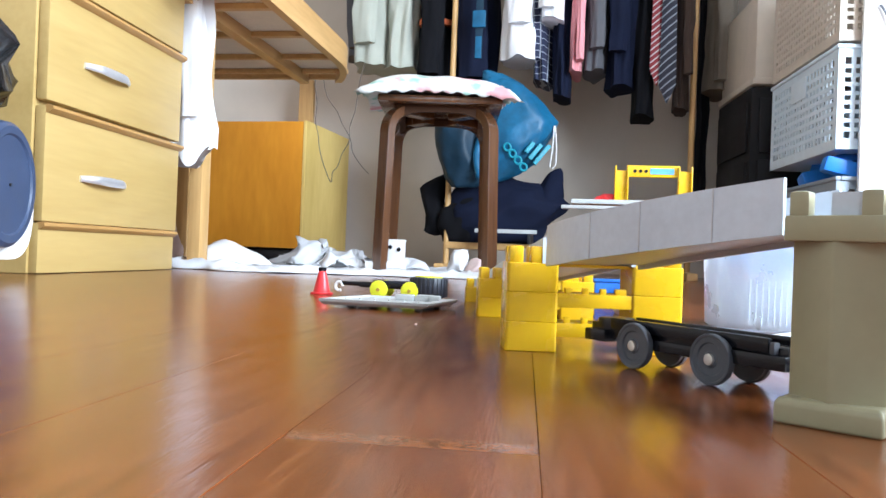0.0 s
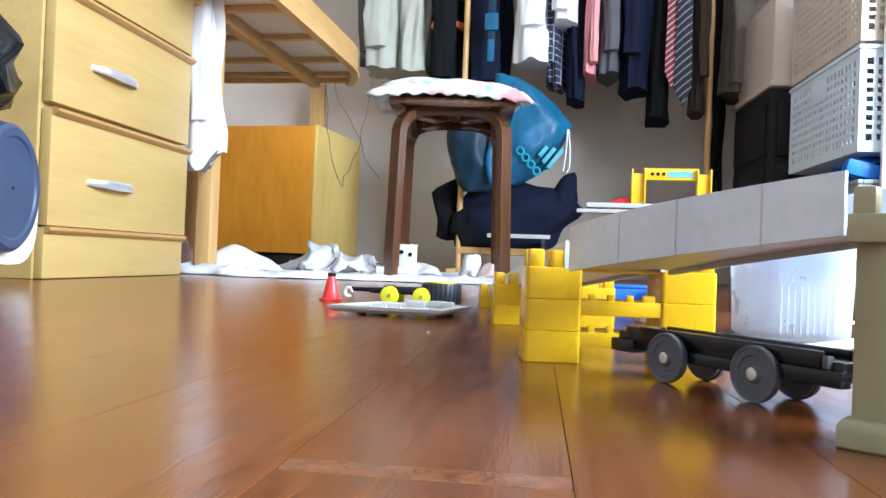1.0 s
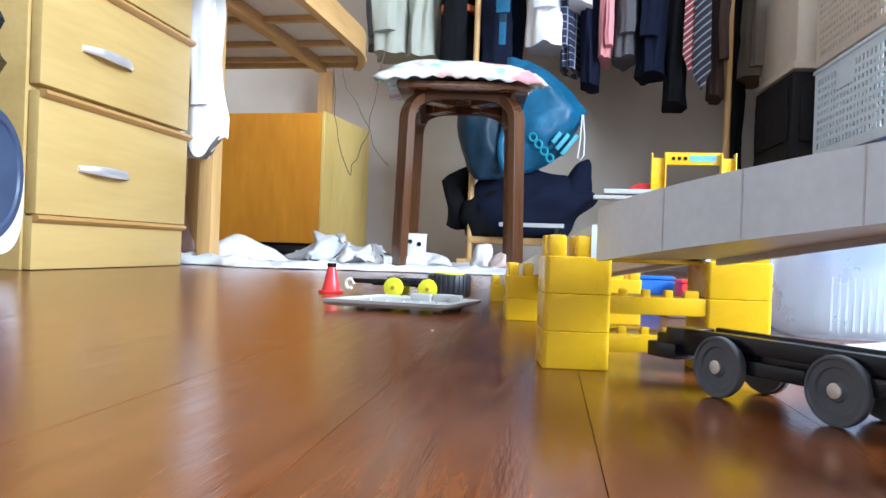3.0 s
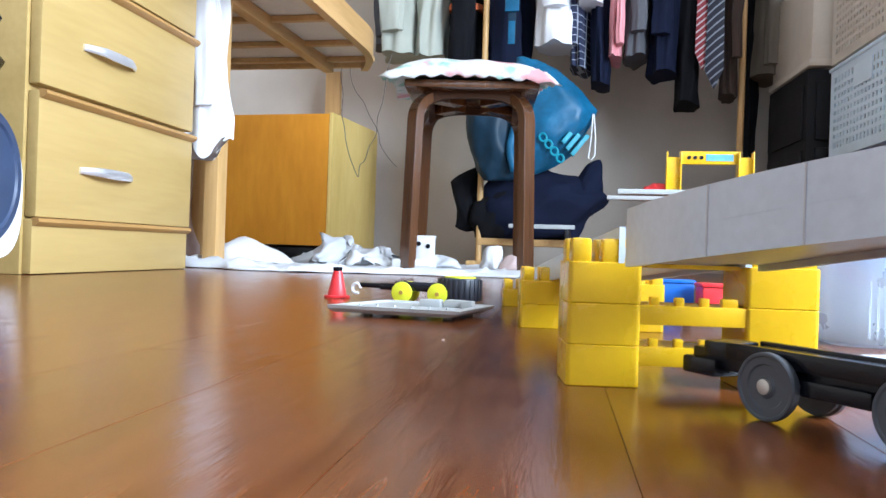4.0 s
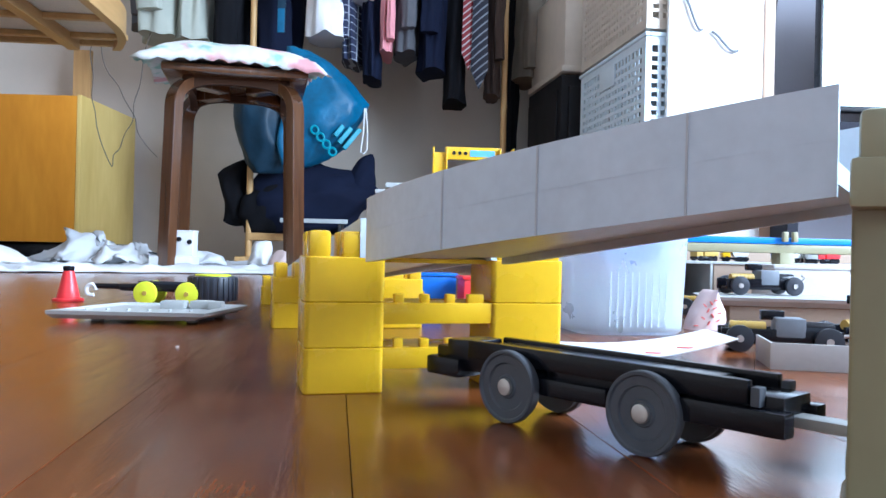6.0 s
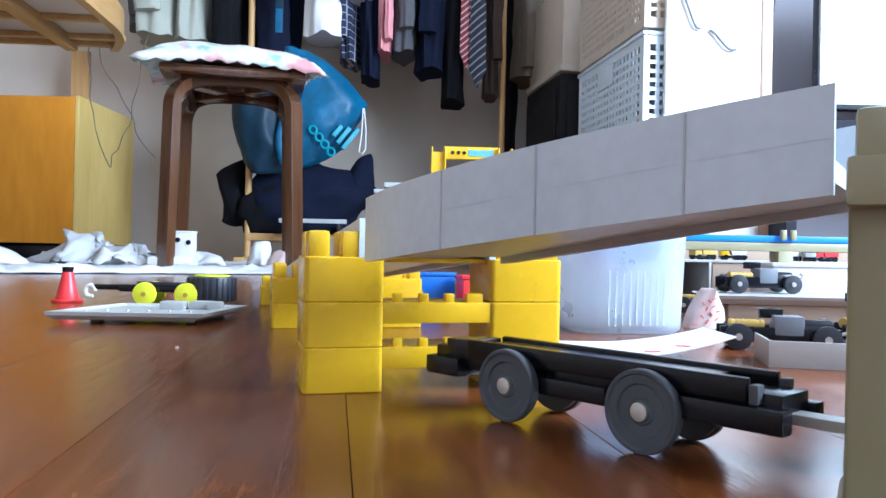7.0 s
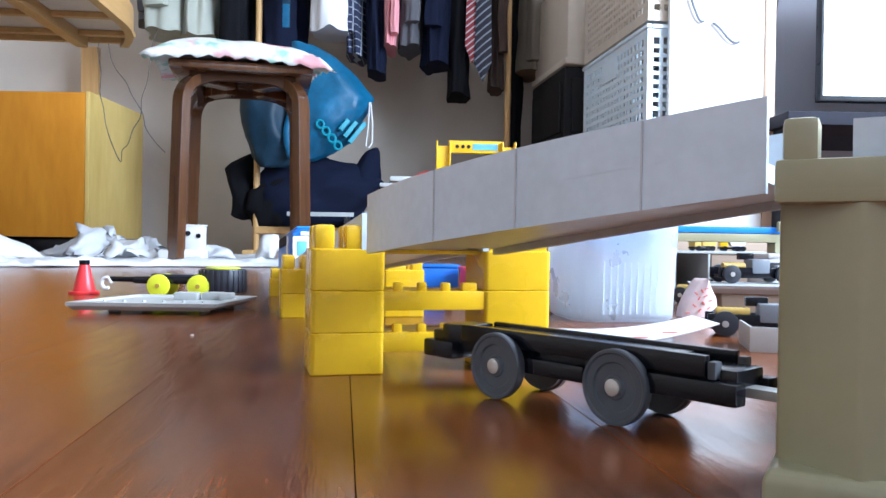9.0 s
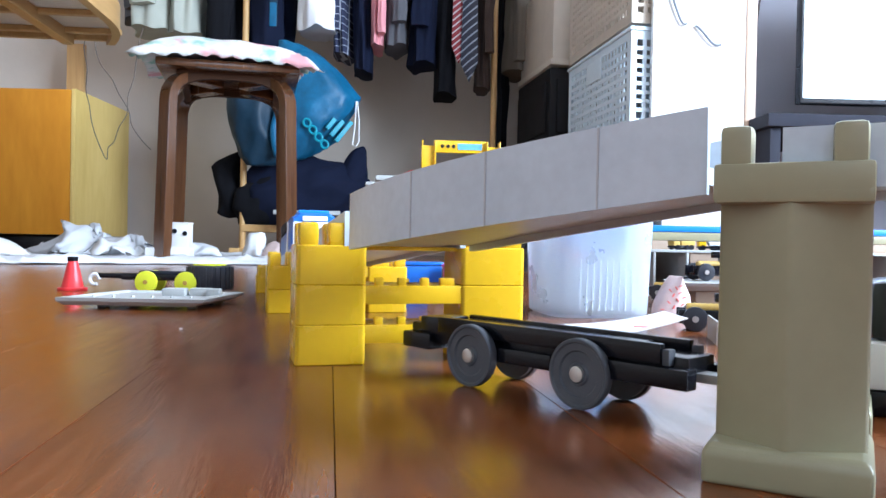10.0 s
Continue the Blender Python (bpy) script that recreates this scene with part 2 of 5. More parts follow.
def pier_block(m, label, studs=True):
    """One bridge block: two square posts, a web between them, and merlons on top."""
    t = thing("pier_block", m, label, "toy block", "yellow toy bridge blocks")
    h = PITCH - 0.0001
    for x in (POST / 2, SPAN - POST / 2):
        pb = box(bm_new(), (x, POST / 2, h / 2), (POST, POST, h))
        bmesh.ops.bevel(pb, geom=[e for e in pb.edges if abs(e.verts[0].co.z - e.verts[1].co.z) > 0.01], offset=0.0026, segments=3, profile=0.6, affect="EDGES")
        bmesh.ops.bevel(pb, geom=[e for e in pb.edges if abs(e.verts[0].co.z - e.verts[1].co.z) < 1e-5 and e.calc_face_angle(0) > 1], offset=0.0005, segments=1, profile=0.6, affect="EDGES")
        part("post", pb, M_YEL, t)
        for dx, wx in ((-0.0118, 0.0100), (0.0068, 0.0166)) if x < SPAN / 2 else ((-0.0068, 0.0166), (0.0118, 0.0100)):
            for j in (-1, 1):
                part("merlon", box(bm_new(), (x + dx, POST / 2 + j * 0.0112, h + 0.0054), (wx, 0.0126, 0.0129), 0.0020), M_YEL, t)
    web = bm_new()
    if studs:
        box(web, (SPAN / 2, 0.004, h * 0.76), (SPAN - 2 * POST + 0.001, 0.006, h * 0.47), 0.0006)
        box(web, (SPAN / 2, POST - 0.004, h * 0.76), (SPAN - 2 * POST + 0.001, 0.006, h * 0.47), 0.0006)
        part("web", web, M_YEL, t)
    part("deck", box(bm_new(), (SPAN / 2, POST / 2, h * 0.94), (SPAN - 2 * POST + 0.001, POST - 0.015, h * 0.1)), M_YEL, t, smooth=0)
    for k in range(4 if studs else 0):
        x = SPAN / 2 + (k - 1.5) * 0.0125
        part("stud", box(bm_new(), (x, 0.0045, h + 0.0018), (0.0045 if k != 3 else 0.008, 0.005, 0.0045), 0.0008), M_YEL, t)
    return t


first = None
for v, count in ((0.0, 3), (0.2865, 2), (0.545, 1)):
    for k in range(count):
        m = ORIGIN @ pose(0.0, v, k * PITCH)
        if v == 0.0 and k == 2:
            pier_block(m, "top yellow plastic castle block of the bridge pier", False)
        elif first is None:
            first = pier_block(m, "yellow plastic castle block of the toy bridge pier")
        else:
            copy_thing(first, m)


def track_profile(hgt):
    """Section of a toy track: (across, up), wall, deck, wall."""
    w, th = 0.066, 0.003
    return [(0, 0), (th, -0.0), (th, 0.003), (w - th, 0.003), (w - th, 0), (w, 0), (w, hgt), (w - th, hgt), (w - th, 0.008), (th, 0.008), (th, hgt), (0, hgt)]


def track(name, stations, label, hgt=0.0228):
    """stations: place of the outer lower edge, and the unit vector across the track."""
    t = thing(name, Matrix.Translation(stations[0][0]), label, "toy track", "grey toy track sections")
    o = Vector(stations[0][0])
    bm = bm_new()
    loft(bm, [[Vector(p) - o + Vector(a) * s + Vector((0, 0, h)) for s, h in track_profile(g[0] if g else hgt)] for p, a, *g in stations])
    body = part("track_bed", bm, M_GREY, t, smooth=25)
    return t, o


UX, VX = Vector((math.cos(radians(PA)), math.sin(radians(PA)), 0)), Vector((-math.sin(radians(PA)), math.cos(radians(PA)), 0))
A0 = Vector((0.260, 0.762, 0))
LEFT = 0.0245


def seam(t, p, a, z, hgt):
    bm = box(bm_new(), (0, 0, hgt / 2), (0.0005, 0.0006, hgt), 0.0)
    part("seam", bm, M_GREYD, t, m=Matrix.Translation(p) @ Matrix.Rotation(math.atan2(a[1], a[0]) + math.pi / 2, 4, "Z"), smooth=0)


# the curved section that climbs from the yellow pier to the beige one
RO, STEPS = 0.289, 50
P0 = A0 + UX * LEFT - VX * 0.0153
C = P0 + UX * RO
st = []
for i in range(STEPS + 1):
    f = i / STEPS
    a = radians(41.5 * f)
    out = -math.cos(a) * UX - math.sin(a) * VX
    z = 0.0605 + 0.0195 * (f ** 1.3)
    st.append((C + RO * out + Vector((0, 0, z)), -out, 0.0277 - 0.0027 * f ** 1.3))
curve, _o = track("curved_track", st, "pale grey plastic curved toy track climbing between the piers")
for i in (20, 31, 42):
    p, a, high = st[i]
    seam(curve, Vector(p) - _o - Vector(a) * 0.0002, a, 0, high - 0.0003)

line = bm_new()
loft(line, [[Vector(p) - _o + Vector(a) * s + Vector((0, 0, h)) for s, h in ((-0.00008, 0.0128), (-0.00008, 0.0131), (0.0005, 0.0131), (0.0005, 0.0128))] for p, a, _h in st])
part("moulding_line", line, M_GREY, curve, smooth=0)

# the straight sections that run down behind the yellow pier
zs = [(0.0, 0.0620), (0.300, 0.0416), (0.560, 0.0212), (0.80, 0.0006)]
for (v0, z0), (v1, z1) in zip(zs, zs[1:]):
    st2 = [(A0 + UX * LEFT + VX * (v0 + (v1 - v0 - 0.001) * f) + Vector((0, 0, z0 + (z1 - z0) * f)), UX) for f in (0, 0.25, 0.5, 0.75, 1)]
    track("straight_track", st2, "pale grey plastic straight toy track sloping down", 0.0182)

# the track past the beige tower
TA = radians(PA + 45.5 - 90)
E1 = Vector((math.cos(TA), math.sin(TA), 0))
E2 = Vector((-math.sin(TA), math.cos(TA), 0))
T0 = Vector((0.4035, 0.5785, 0))
st3 = [(T0 + E1 * (0.017 + d) + E2 * 0.006 + Vector((0, 0, 0.0815)), E2) for d in (0, 0.005, 0.1, 0.2)]
track("straight_track", st3, "pale grey plastic straight toy track past the tower", 0.0165)


def tower(m, label):
    """A beige castle tower: square foot, diamond shaft, square cap with merlons."""
    t = thing("pier_tower", m, label, "toy tower", "beige toy bridge towers")
    w = 0.0395
    bm = bm_new()
    loft(bm, [[(w / 2 + sx * w / 2 * k, w / 2 + sy * w / 2 * k, z) for sx, sy in ((-1, -1), (1, -1), (1, 1), (-1, 1))] for z, k in ((0, 1.07), (0.0088, 1.07), (0.0112, 0.98))])
    e = [e for e in bm.edges]
    bmesh.ops.bevel(bm, geom=e, offset=0.0015, segments=3, profile=0.6, affect="EDGES")
    part("foot", bm, M_BEIGE, t)
    bm = bm_new()
    r = w / 2 * 0.985
    loft(bm, [[(w / 2 + r * a, w / 2 + r * b, z) for a, b in ((0, -1), (1, -0.42), (1, 0.42), (0, 1), (-1, 0.42), (-1, -0.42))] for z in (0.008, 0.0785)])
    bmesh.ops.bevel(bm, geom=[e for e in bm.edges if abs(e.verts[0].co.z - e.verts[1].co.z) > 0.02], offset=0.0012, segments=2, profile=0.5, affect="EDGES")
    part("shaft", bm, M_BEIGE, t)
    part("cap", box(bm_new(), (w / 2, w / 2, 0.0795), (w, w, 0.0046), 0.0012), M_BEIGE, t)
    rim = bm_new()
    box(rim, (w / 2, 0.0028, 0.0828), (w, 0.0056, 0.0106), 0.0014)
    part("rim", rim, M_BEIGE, t)
    for i in (0.0058, w - 0.0058):
        for j in (0.0054, w - 0.0054):
            if j < w / 2:
                part("merlon", box(bm_new(), (i, j - 0.0006, 0.0912), (0.0084, 0.0084, 0.0145), 0.0018), M_BEIGE, t)
    return t


tw = tower(Matrix.Translation(T0) @ Matrix.Rotation(TA, 4, "Z"), "beige plastic castle tower pier standing on the floor")
copy_thing(tw, Matrix.Translation(T0 + E2 * 0.118 + E1 * 0.0395) @ Matrix.Rotation(TA + math.pi, 4, "Z"))


# the black motor chassis with grey wheels
def ring_wheel(parent, c, r, w, side):
    """A flat wheel with a raised rim and a steel axle end; side is the way its face looks along x."""
    bm = bm_new()
    prof = [(0, 0.0), (r * 0.30, 0.0), (r * 0.34, -0.0006), (r * 0.62, -0.0006), (r * 0.66, 0.0002), (r * 0.86, 0.0002), (r * 0.9, 0.0009), (r * 0.97, 0.0009), (r, 0.0002),
            (r, -w * 0.45), (r * 0.93, -w * 0.5), (r * 0.93, -w), (0, -w)]
    n = 40
    rings = [[(side * x, q * math.cos(2 * math.pi * k / n), q * math.sin(2 * math.pi * k / n)) for k in range(n)] for q, x in ((max(q, 0.0002), x) for q, x in prof)]
    loft(bm, rings)
    wheel = part("wheel", bm, M_WHEEL, parent, m=Matrix.Translation(c), smooth=30)
    part("axle_end", cyl(bm_new(), (side * 0.0004, 0, 0), r * 0.23, 0.0022, "x", 20, bevel=0.0004), M_STEEL, wheel, "bare steel axle end")
    return wheel


AX1, AX2 = Vector((0.346, 0.7135, 0)), Vector((0.386, 0.668, 0))
cd = (AX2 - AX1).normalized()
ch = thing("motor_chassis", Matrix.Translation(AX1) @ Matrix.Rotation(math.atan2(cd.y, cd.x) + math.pi / 2, 4, "Z"),
           "black plastic toy train chassis with grey wheels on the floor", "toy chassis")
# its own space: -y runs along the chassis from the first axle, +x across to the far wheels
WR, GA = 0.0141, 0.0335
for y in (0, -0.0605):
    ring_wheel(ch, (0, y, WR), WR, 0.0045, -1)
    ring_wheel(ch, (GA, y, WR), WR, 0.0045, 1)
    part("axle", cyl(bm_new(), (GA / 2, y, WR), 0.0022, GA - 0.004, "x", 14), M_STEEL, ch)
bm = bm_new()
box(bm, (GA / 2, -0.028, 0.0205), (0.019, 0.152, 0.009), 0.001)
part("frame", bm, M_BLACK, ch)
for x in (0.0062, GA - 0.0062):
    part("side_rail", box(bm_new(), (x, -0.034, 0.0255), (0.0035, 0.120, 0.0075), 0.0008), M_BLACK, ch)
    part("side_rail", box(bm_new(), (x, -0.0287, 0.0158), (0.006, 0.030, 0.0065), 0.0008), M_BLACK, ch)
    part("side_rail", box(bm_new(), (x + (0.001 if x > 0.015 else -0.001), -0.0895, 0.0175), (0.007, 0.034, 0.0075), 0.0009), M_BLACK, ch)
    part("lug", box(bm_new(), (x, -0.0965, 0.0245), (0.0045, 0.003, 0.006), 0.0006), M_WHEEL, ch, "small grey metal lug")
part("deck", box(bm_new(), (GA / 2, -0.03, 0.0265), (0.015, 0.1, 0.0028), 0.0006), M_BLACK, ch)
part("buffer_beam", box(bm_new(), (GA / 2, 0.041, 0.0165), (0.026, 0.020, 0.0078), 0.001), M_BLACK, ch)
part("buffer_block", box(bm_new(), (GA / 2, 0.034, 0.0242), (0.020, 0.014, 0.0085), 0.001), M_BLACK, ch)
part("coupling", box(bm_new(), (GA / 2, 0.054, 0.0165), (0.008, 0.012, 0.004), 0.0008), M_BLACK, ch)
part("tow_bar", box(bm_new(), (GA / 2, -0.125, 0.0175), (0.0085, 0.045, 0.0035), 0.0008), M_PLATE, ch, "pale grey plastic tow bar")


# ---- the furniture along the west side ----
DT = pose(-0.7085, 1.433, 0, 0, 0, 6.0)    # the drawer front's near foot; y runs along the front


def dresser():
    t = thing("dresser", DT, "light tan wooden chest of drawers with silver bow handles", "dresser")
    L, H, D = 0.53, 1.16, 0.42
    part("carcass", box(bm_new(), (-D / 2 - 0.012, L / 2, H / 2), (D, L + 0.012, H), 0.004), M_DRESSER, t)
    part("plinth", box(bm_new(), (-0.006, L / 2, 0.048), (0.022, L, 0.094), 0.004), M_DRESSER, t)
    low = bm_new()
    loft(low, [[(0.005 + x, y, 0.082 + z) for x, z in ((-0.004, 0.014), (0.004, 0.0155), (0.0105, 0.0135), (0.0115, 0.008), (0.005, 0.002), (-0.004, 0.0))] for y in (0.001, L - 0.001)])
    part("lip", low, M_LIP, t, "rounded orange-brown plinth lip")
    for k in range(4):
        z0 = 0.098 + k * 0.2245
        d = part("drawer", box(bm_new(), (0, L / 2, z0 + 0.107), (0.022, L, 0.214), 0.004), M_DRESSER, t)
        lip = bm_new()
        loft(lip, [[(0.011 + x, y, z0 + 0.2 + z) for x, z in ((-0.004, 0.014), (0.004, 0.0165), (0.0125, 0.0135), (0.0135, 0.008), (0.006, 0.002), (-0.004, 0.0))] for y in (0.001, L - 0.001)])
        part("lip", lip, M_LIP, d, "rounded orange-brown drawer lip")
        hb = bm_new()
        pts = []
        for i in range(13):
            f = i / 12
            s = math.sin(math.pi * f)
            pts.append((0.012 + 0.017 * min(1, 1.5 * s), 0.112 + 0.168 * f, z0 + 0.090))
        rings = []
        for i, p in enumerate(pts):
            w = 0.0062 + 0.0035 * math.sin(math.pi * i / 12)
            rings.append([(p[0] + 0.0035 * math.cos(a), p[1], p[2] + w * math.sin(a)) for a in (2 * math.pi * k / 10 for k in range(10))])
        loft(hb, rings)
        part("handle", hb, M_CHROME, d, "silver bow handle")
    return t


dresser()


def desk():
    t = thing("desk", pose(-0.555, 2.0, 0, 0, 0, 4.0), "pine desk with a ribbed underside and square legs", "desk")
    # own space: y along the long edge, -x towards the wall
    top = 0.72
    L, D = 0.93, 0.95
    def edge_x(y):
        return 0.0 if y < L - 0.3 else -0.085 * ((y - L + 0.3) / 0.3) ** 2
    bm = bm_new()
    ys = [-0.25, 0.2, 0.5] + [L - 0.3 + 0.025 * i for i in range(13)]
    rings = [[(edge_x(y), y, top), (edge_x(y), y, top + 0.035), (-D, y, top + 0.035), (-D, y, top)] for y in ys]
    loft(bm, rings)
    part("tabletop", bm, M_PANEL, t, smooth=30)
    bm = bm_new()
    rings = [[(edge_x(y) + 0.012, y, top - 0.03), (edge_x(y) + 0.012, y, top + 0.05), (edge_x(y) - 0.014, y, top + 0.05), (edge_x(y) - 0.014, y, top - 0.03)] for y in ys]
    loft(bm, rings)
    part("edge_rail", bm, M_PINEY, t)
    part("end_rail", box(bm_new(), (-0.06 - D / 2 + 0.02, L - 0.0, top + 0.008), (D - 0.08, 0.02, 0.05), 0.002), M_PINEY, t)
    part("middle_rail", box(bm_new(), (-0.21, L / 2 - 0.13, top - 0.02), (0.035, L + 0.22, 0.038), 0.002), M_PINEY, t)
    for y in (0.12, 0.38, 0.64, 0.84):
        part("batten", box(bm_new(), (-D / 2, y, top - 0.009), (D - 0.05, 0.022, 0.016), 0.001), M_PINEY, t)
    part("leg", box(bm_new(), (-0.211, 0.115, top / 2 - 0.001), (0.036, 0.05, top - 0.002), 0.003), M_PINE, t)
    part("leg", box(bm_new(), (-0.295, 0.2, 0.36), (0.035, 0.04, 0.72), 0.003), M_PINE, t)
    part("leg", box(bm_new(), (-0.545, 1.9, 0.46), (0.075, 0.03, 0.92), 0.002), M_PINE, t)
    return t


desk()
bx = thing("cabinet", pose(-1.028, 3.36, 0), "orange-brown veneered wooden cabinet under the desk", "cabinet")
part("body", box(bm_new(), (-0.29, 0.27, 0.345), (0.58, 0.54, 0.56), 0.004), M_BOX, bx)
# this face is paler because the light on it is put into its colour
part("side_panel", box(bm_new(), (0.009, 0.27, 0.345), (0.016, 0.542, 0.566), 0.002), M_BOXLIT, bx, "side panel with side light in its paler yellow")
part("base", box(bm_new(), (-0.29, 0.29, 0.032), (0.5, 0.46, 0.064), 0.002), M_BLACK, bx, "black recessed base")


def stool():
    t = thing("stool", pose(-0.21, 2.52, 0.012, 0, 0, 12), "dark bentwood stool with a pale cushion, standing on the floor", "stool")
    S, H = 0.34, 0.492
    for k in range(4):
        a = 45 + 90 * k
        bm = bm_new()
        R, r0 = S * 0.62, 0.07
        path = [(R + 0.012, 0.0), (R + 0.006, 0.2), (R, H - r0 - 0.02)]
        for i in range(1, 9):
            b = math.pi / 2 * i / 8
            path.append((R - r0 + r0 * math.cos(b), H - r0 - 0.02 + r0 * math.sin(b)))
        path.append((0.05, H - 0.02))
        rings = []
        for i, (x, z) in enumerate(path):
            x2, z2 = path[min(i + 1, len(path) - 1)]
            x1, z1 = path[max(i - 1, 0)]
            d = Vector((x2 - x1, z2 - z1)).normalized()
            nx, nz = d.y, -d.x
            h = 0.0130
            rings.append([(x + nx * h, -0.0205, z + nz * h), (x + nx * h, 0.0205, z + nz * h), (x - nx * h, 0.0205, z - nz * h), (x - nx * h, -0.0205, z - nz * h)])
        loft(bm, rings)
        bmesh.ops.bevel(bm, geom=[e for e in bm.edges if e.calc_face_angle(0) > 1.2], offset=0.0016, segments=1, profile=0.5, affect="EDGES")
        part("leg", bm, M_STOOL, t, m=Matrix.Rotation(radians(a), 4, "Z"), smooth=30)
    part("seat", box(bm_new(), (0, 0, H + 0.003), (S + 0.02, S + 0.02, 0.022), 0.008), M_STOOL, t)
    for k in range(4):
        # a curved apron board under each side of the seat, shade in its colour
        bm = bm_new()
        n, a = 12, S / 2 - 0.045
        rings = []
        for i in range(n + 1):
            x = a * (2 * i / n - 1)
            low = H - 0.026 - 0.030 * (abs(x) / a) ** 4
            rings.append([(x, -a - 0.008, low), (x, -a + 0.010, low), (x, -a + 0.010, H - 0.007), (x, -a - 0.008, H - 0.007)])
        loft(bm, rings)
        part("apron", bm, M_STOOLD, t, m=Matrix.Rotation(radians(90 * k), 4, "Z"), smooth=30)
    return t


stool()


def floral(name):
    """White cotton with blurred pink and green flowers."""
    m = mat(name, (0.60, 0.60, 0.57), 0.85, 0.06, 14, 0.2, fine=300)
    n, l = m.node_tree.nodes, m.node_tree.links
    bs = n["Principled BSDF"]
    src = bs.inputs["Base Color"].links[0].from_socket
    co = n.new("ShaderNodeTexCoord")
    for k, (c, sc, at) in enumerate((((0.58, 0.24, 0.26), 12.0, 0.53), ((0.22, 0.42, 0.33), 15.0, 0.54))):
        ns = n.new("ShaderNodeTexNoise")
        ns.inputs["Scale"].default_value, ns.inputs["Detail"].default_value = sc, 2.5
        off = n.new("ShaderNodeVectorMath")
        off.inputs[1].default_value = (3.1 * k, 1.7 * k, 0.4)
        l.new(co.outputs["Object"], off.inputs[0])
        l.new(off.outputs[0], ns.inputs["Vector"])
        rp = n.new("ShaderNodeValToRGB")
        rp.color_ramp.elements[0].position, rp.color_ramp.elements[1].position = at, at + 0.09
        rp.color_ramp.elements[0].color, rp.color_ramp.elements[1].color = (0, 0, 0, 1), (0.85, 0.85, 0.85, 1)
        l.new(ns.outputs[0], rp.inputs[0])
        mx = n.new("ShaderNodeMix")
        mx.data_type = "RGBA"
        l.new(rp.outputs[0], mx.inputs["Factor"])
        l.new(src, mx.inputs[6])
        mx.inputs[7].default_value = (*c, 1)
        src = mx.outputs[2]
    l.new(src, bs.inputs["Base Color"])
    return m


M_FLORAL = floral("floral_cotton")
M_SHIRTP = mat("pillow_cotton", (0.70, 0.68, 0.66), 0.85, 0.10, 8, 0.2, fine=300)
M_SHIRTW = mat("white_shirt", (0.78, 0.78, 0.80), 0.85, 0.06, 10, 0.2, fine=300)
M_KHAKI = mat("pale_green_cotton", (0.42, 0.43, 0.36), 0.9, 0.1, 9, 0.2, fine=300)
M_NAVY = mat("navy_cotton", (0.009, 0.012, 0.029), 0.9, 0.2, 10, 0.2, fine=300, spec=0.12)
M_DARK = mat("black_cotton", (0.008, 0.008, 0.010), 0.92, 0.2, 10, 0.2, fine=300, spec=0.12)
M_GREYC = mat("grey_cotton", (0.09, 0.09, 0.10), 0.92, 0.15, 10, 0.2, fine=300)
M_PINK = mat("pink_cotton", (0.72, 0.30, 0.32), 0.9, 0.1, 10, 0.2, fine=300)
M_BROWN = mat("brown_cotton", (0.05, 0.03, 0.022), 0.9, 0.2, 10, 0.2, fine=300)
M_TAUPE = mat("taupe_cotton", (0.17, 0.14, 0.105), 0.9, 0.12, 10, 0.2, fine=300)
M_ORANGE = mat("orange_tape", (0.62, 0.14, 0.04), 0.8)
M_BAG = mat("teal_nylon", (0.013, 0.11, 0.22), 0.42, 0.35, 9, 0.6, fine=45, spec=0.35)
# the strap's own colour, and the shade painted on the bag's side fold
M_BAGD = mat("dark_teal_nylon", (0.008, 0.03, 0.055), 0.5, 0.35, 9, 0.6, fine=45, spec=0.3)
M_CYAN = mat("cyan_print", (0.02, 0.27, 0.36), 0.5)
M_BASKB = mat("pale_blue_plastic", (0.74, 0.86, 0.95), 0.4, 0.05, 20, 0.03)
M_BASKT = mat("pale_beige_plastic", (0.64, 0.56, 0.46), 0.45, 0.06, 20, 0.03)
M_BASKG = mat("blue_grey_plastic", (0.30, 0.36, 0.42), 0.45, 0.06, 20, 0.03)
M_WIRE = mat("grey_wire", (0.12, 0.10, 0.085), 0.6)
M_VAC = mat("vacuum_plastic", (0.012, 0.013, 0.018), 0.36, 0.2, 20, 0.02)
M_VACW = mat("wheel_plastic", (0.042, 0.064, 0.125), 0.42, 0.12, 25, 0.03)
M_FILM = mat("black_bag_film", (0.01, 0.01, 0.011), 0.2, 0.2, 20, 0.2, fine=90)
M_SCREEN = mat("lit_screen", (0.86, 0.95, 1.0), 0.3, 0.02, 2, 0.0, glow=2.2)
M_DRAWER = mat("smoked_plastic", (0.012, 0.011, 0.012), 0.6, 0.2, 12, 0.05, spec=0.2)
M_CARDB = mat("brown_card", (0.34, 0.25, 0.18), 0.8, 0.1, 14, 0.05)
M_BEZEL = mat("black_bezel", (0.015, 0.015, 0.018), 0.3)
M_DARKBLUE = mat("slate_board", (0.03, 0.031, 0.042), 0.75, spec=0.2)
M_TRIM = wood("trim_wood", (0.45, 0.30, 0.2), (0.58, 0.42, 0.3), grain=20, along=(1, 1, 0.08))
M_PINKT = mat("pink_paper", (0.56, 0.43, 0.40), 0.7, 0.1, 25, 0.05)
M_GOLD = mat("brass_tone_plastic", (0.45, 0.30, 0.06), 0.45, 0.1, 30)
M_SLATE = mat("slate_plastic", (0.16, 0.175, 0.2), 0.45, 0.1, 30)
M_TYRE = mat("tyre_rubber", (0.02, 0.022, 0.03), 0.4, 0.2, 40, 0.05)
M_CARD = mat("grey_card", (0.42, 0.40, 0.39), 0.75, 0.08, 20, 0.05)
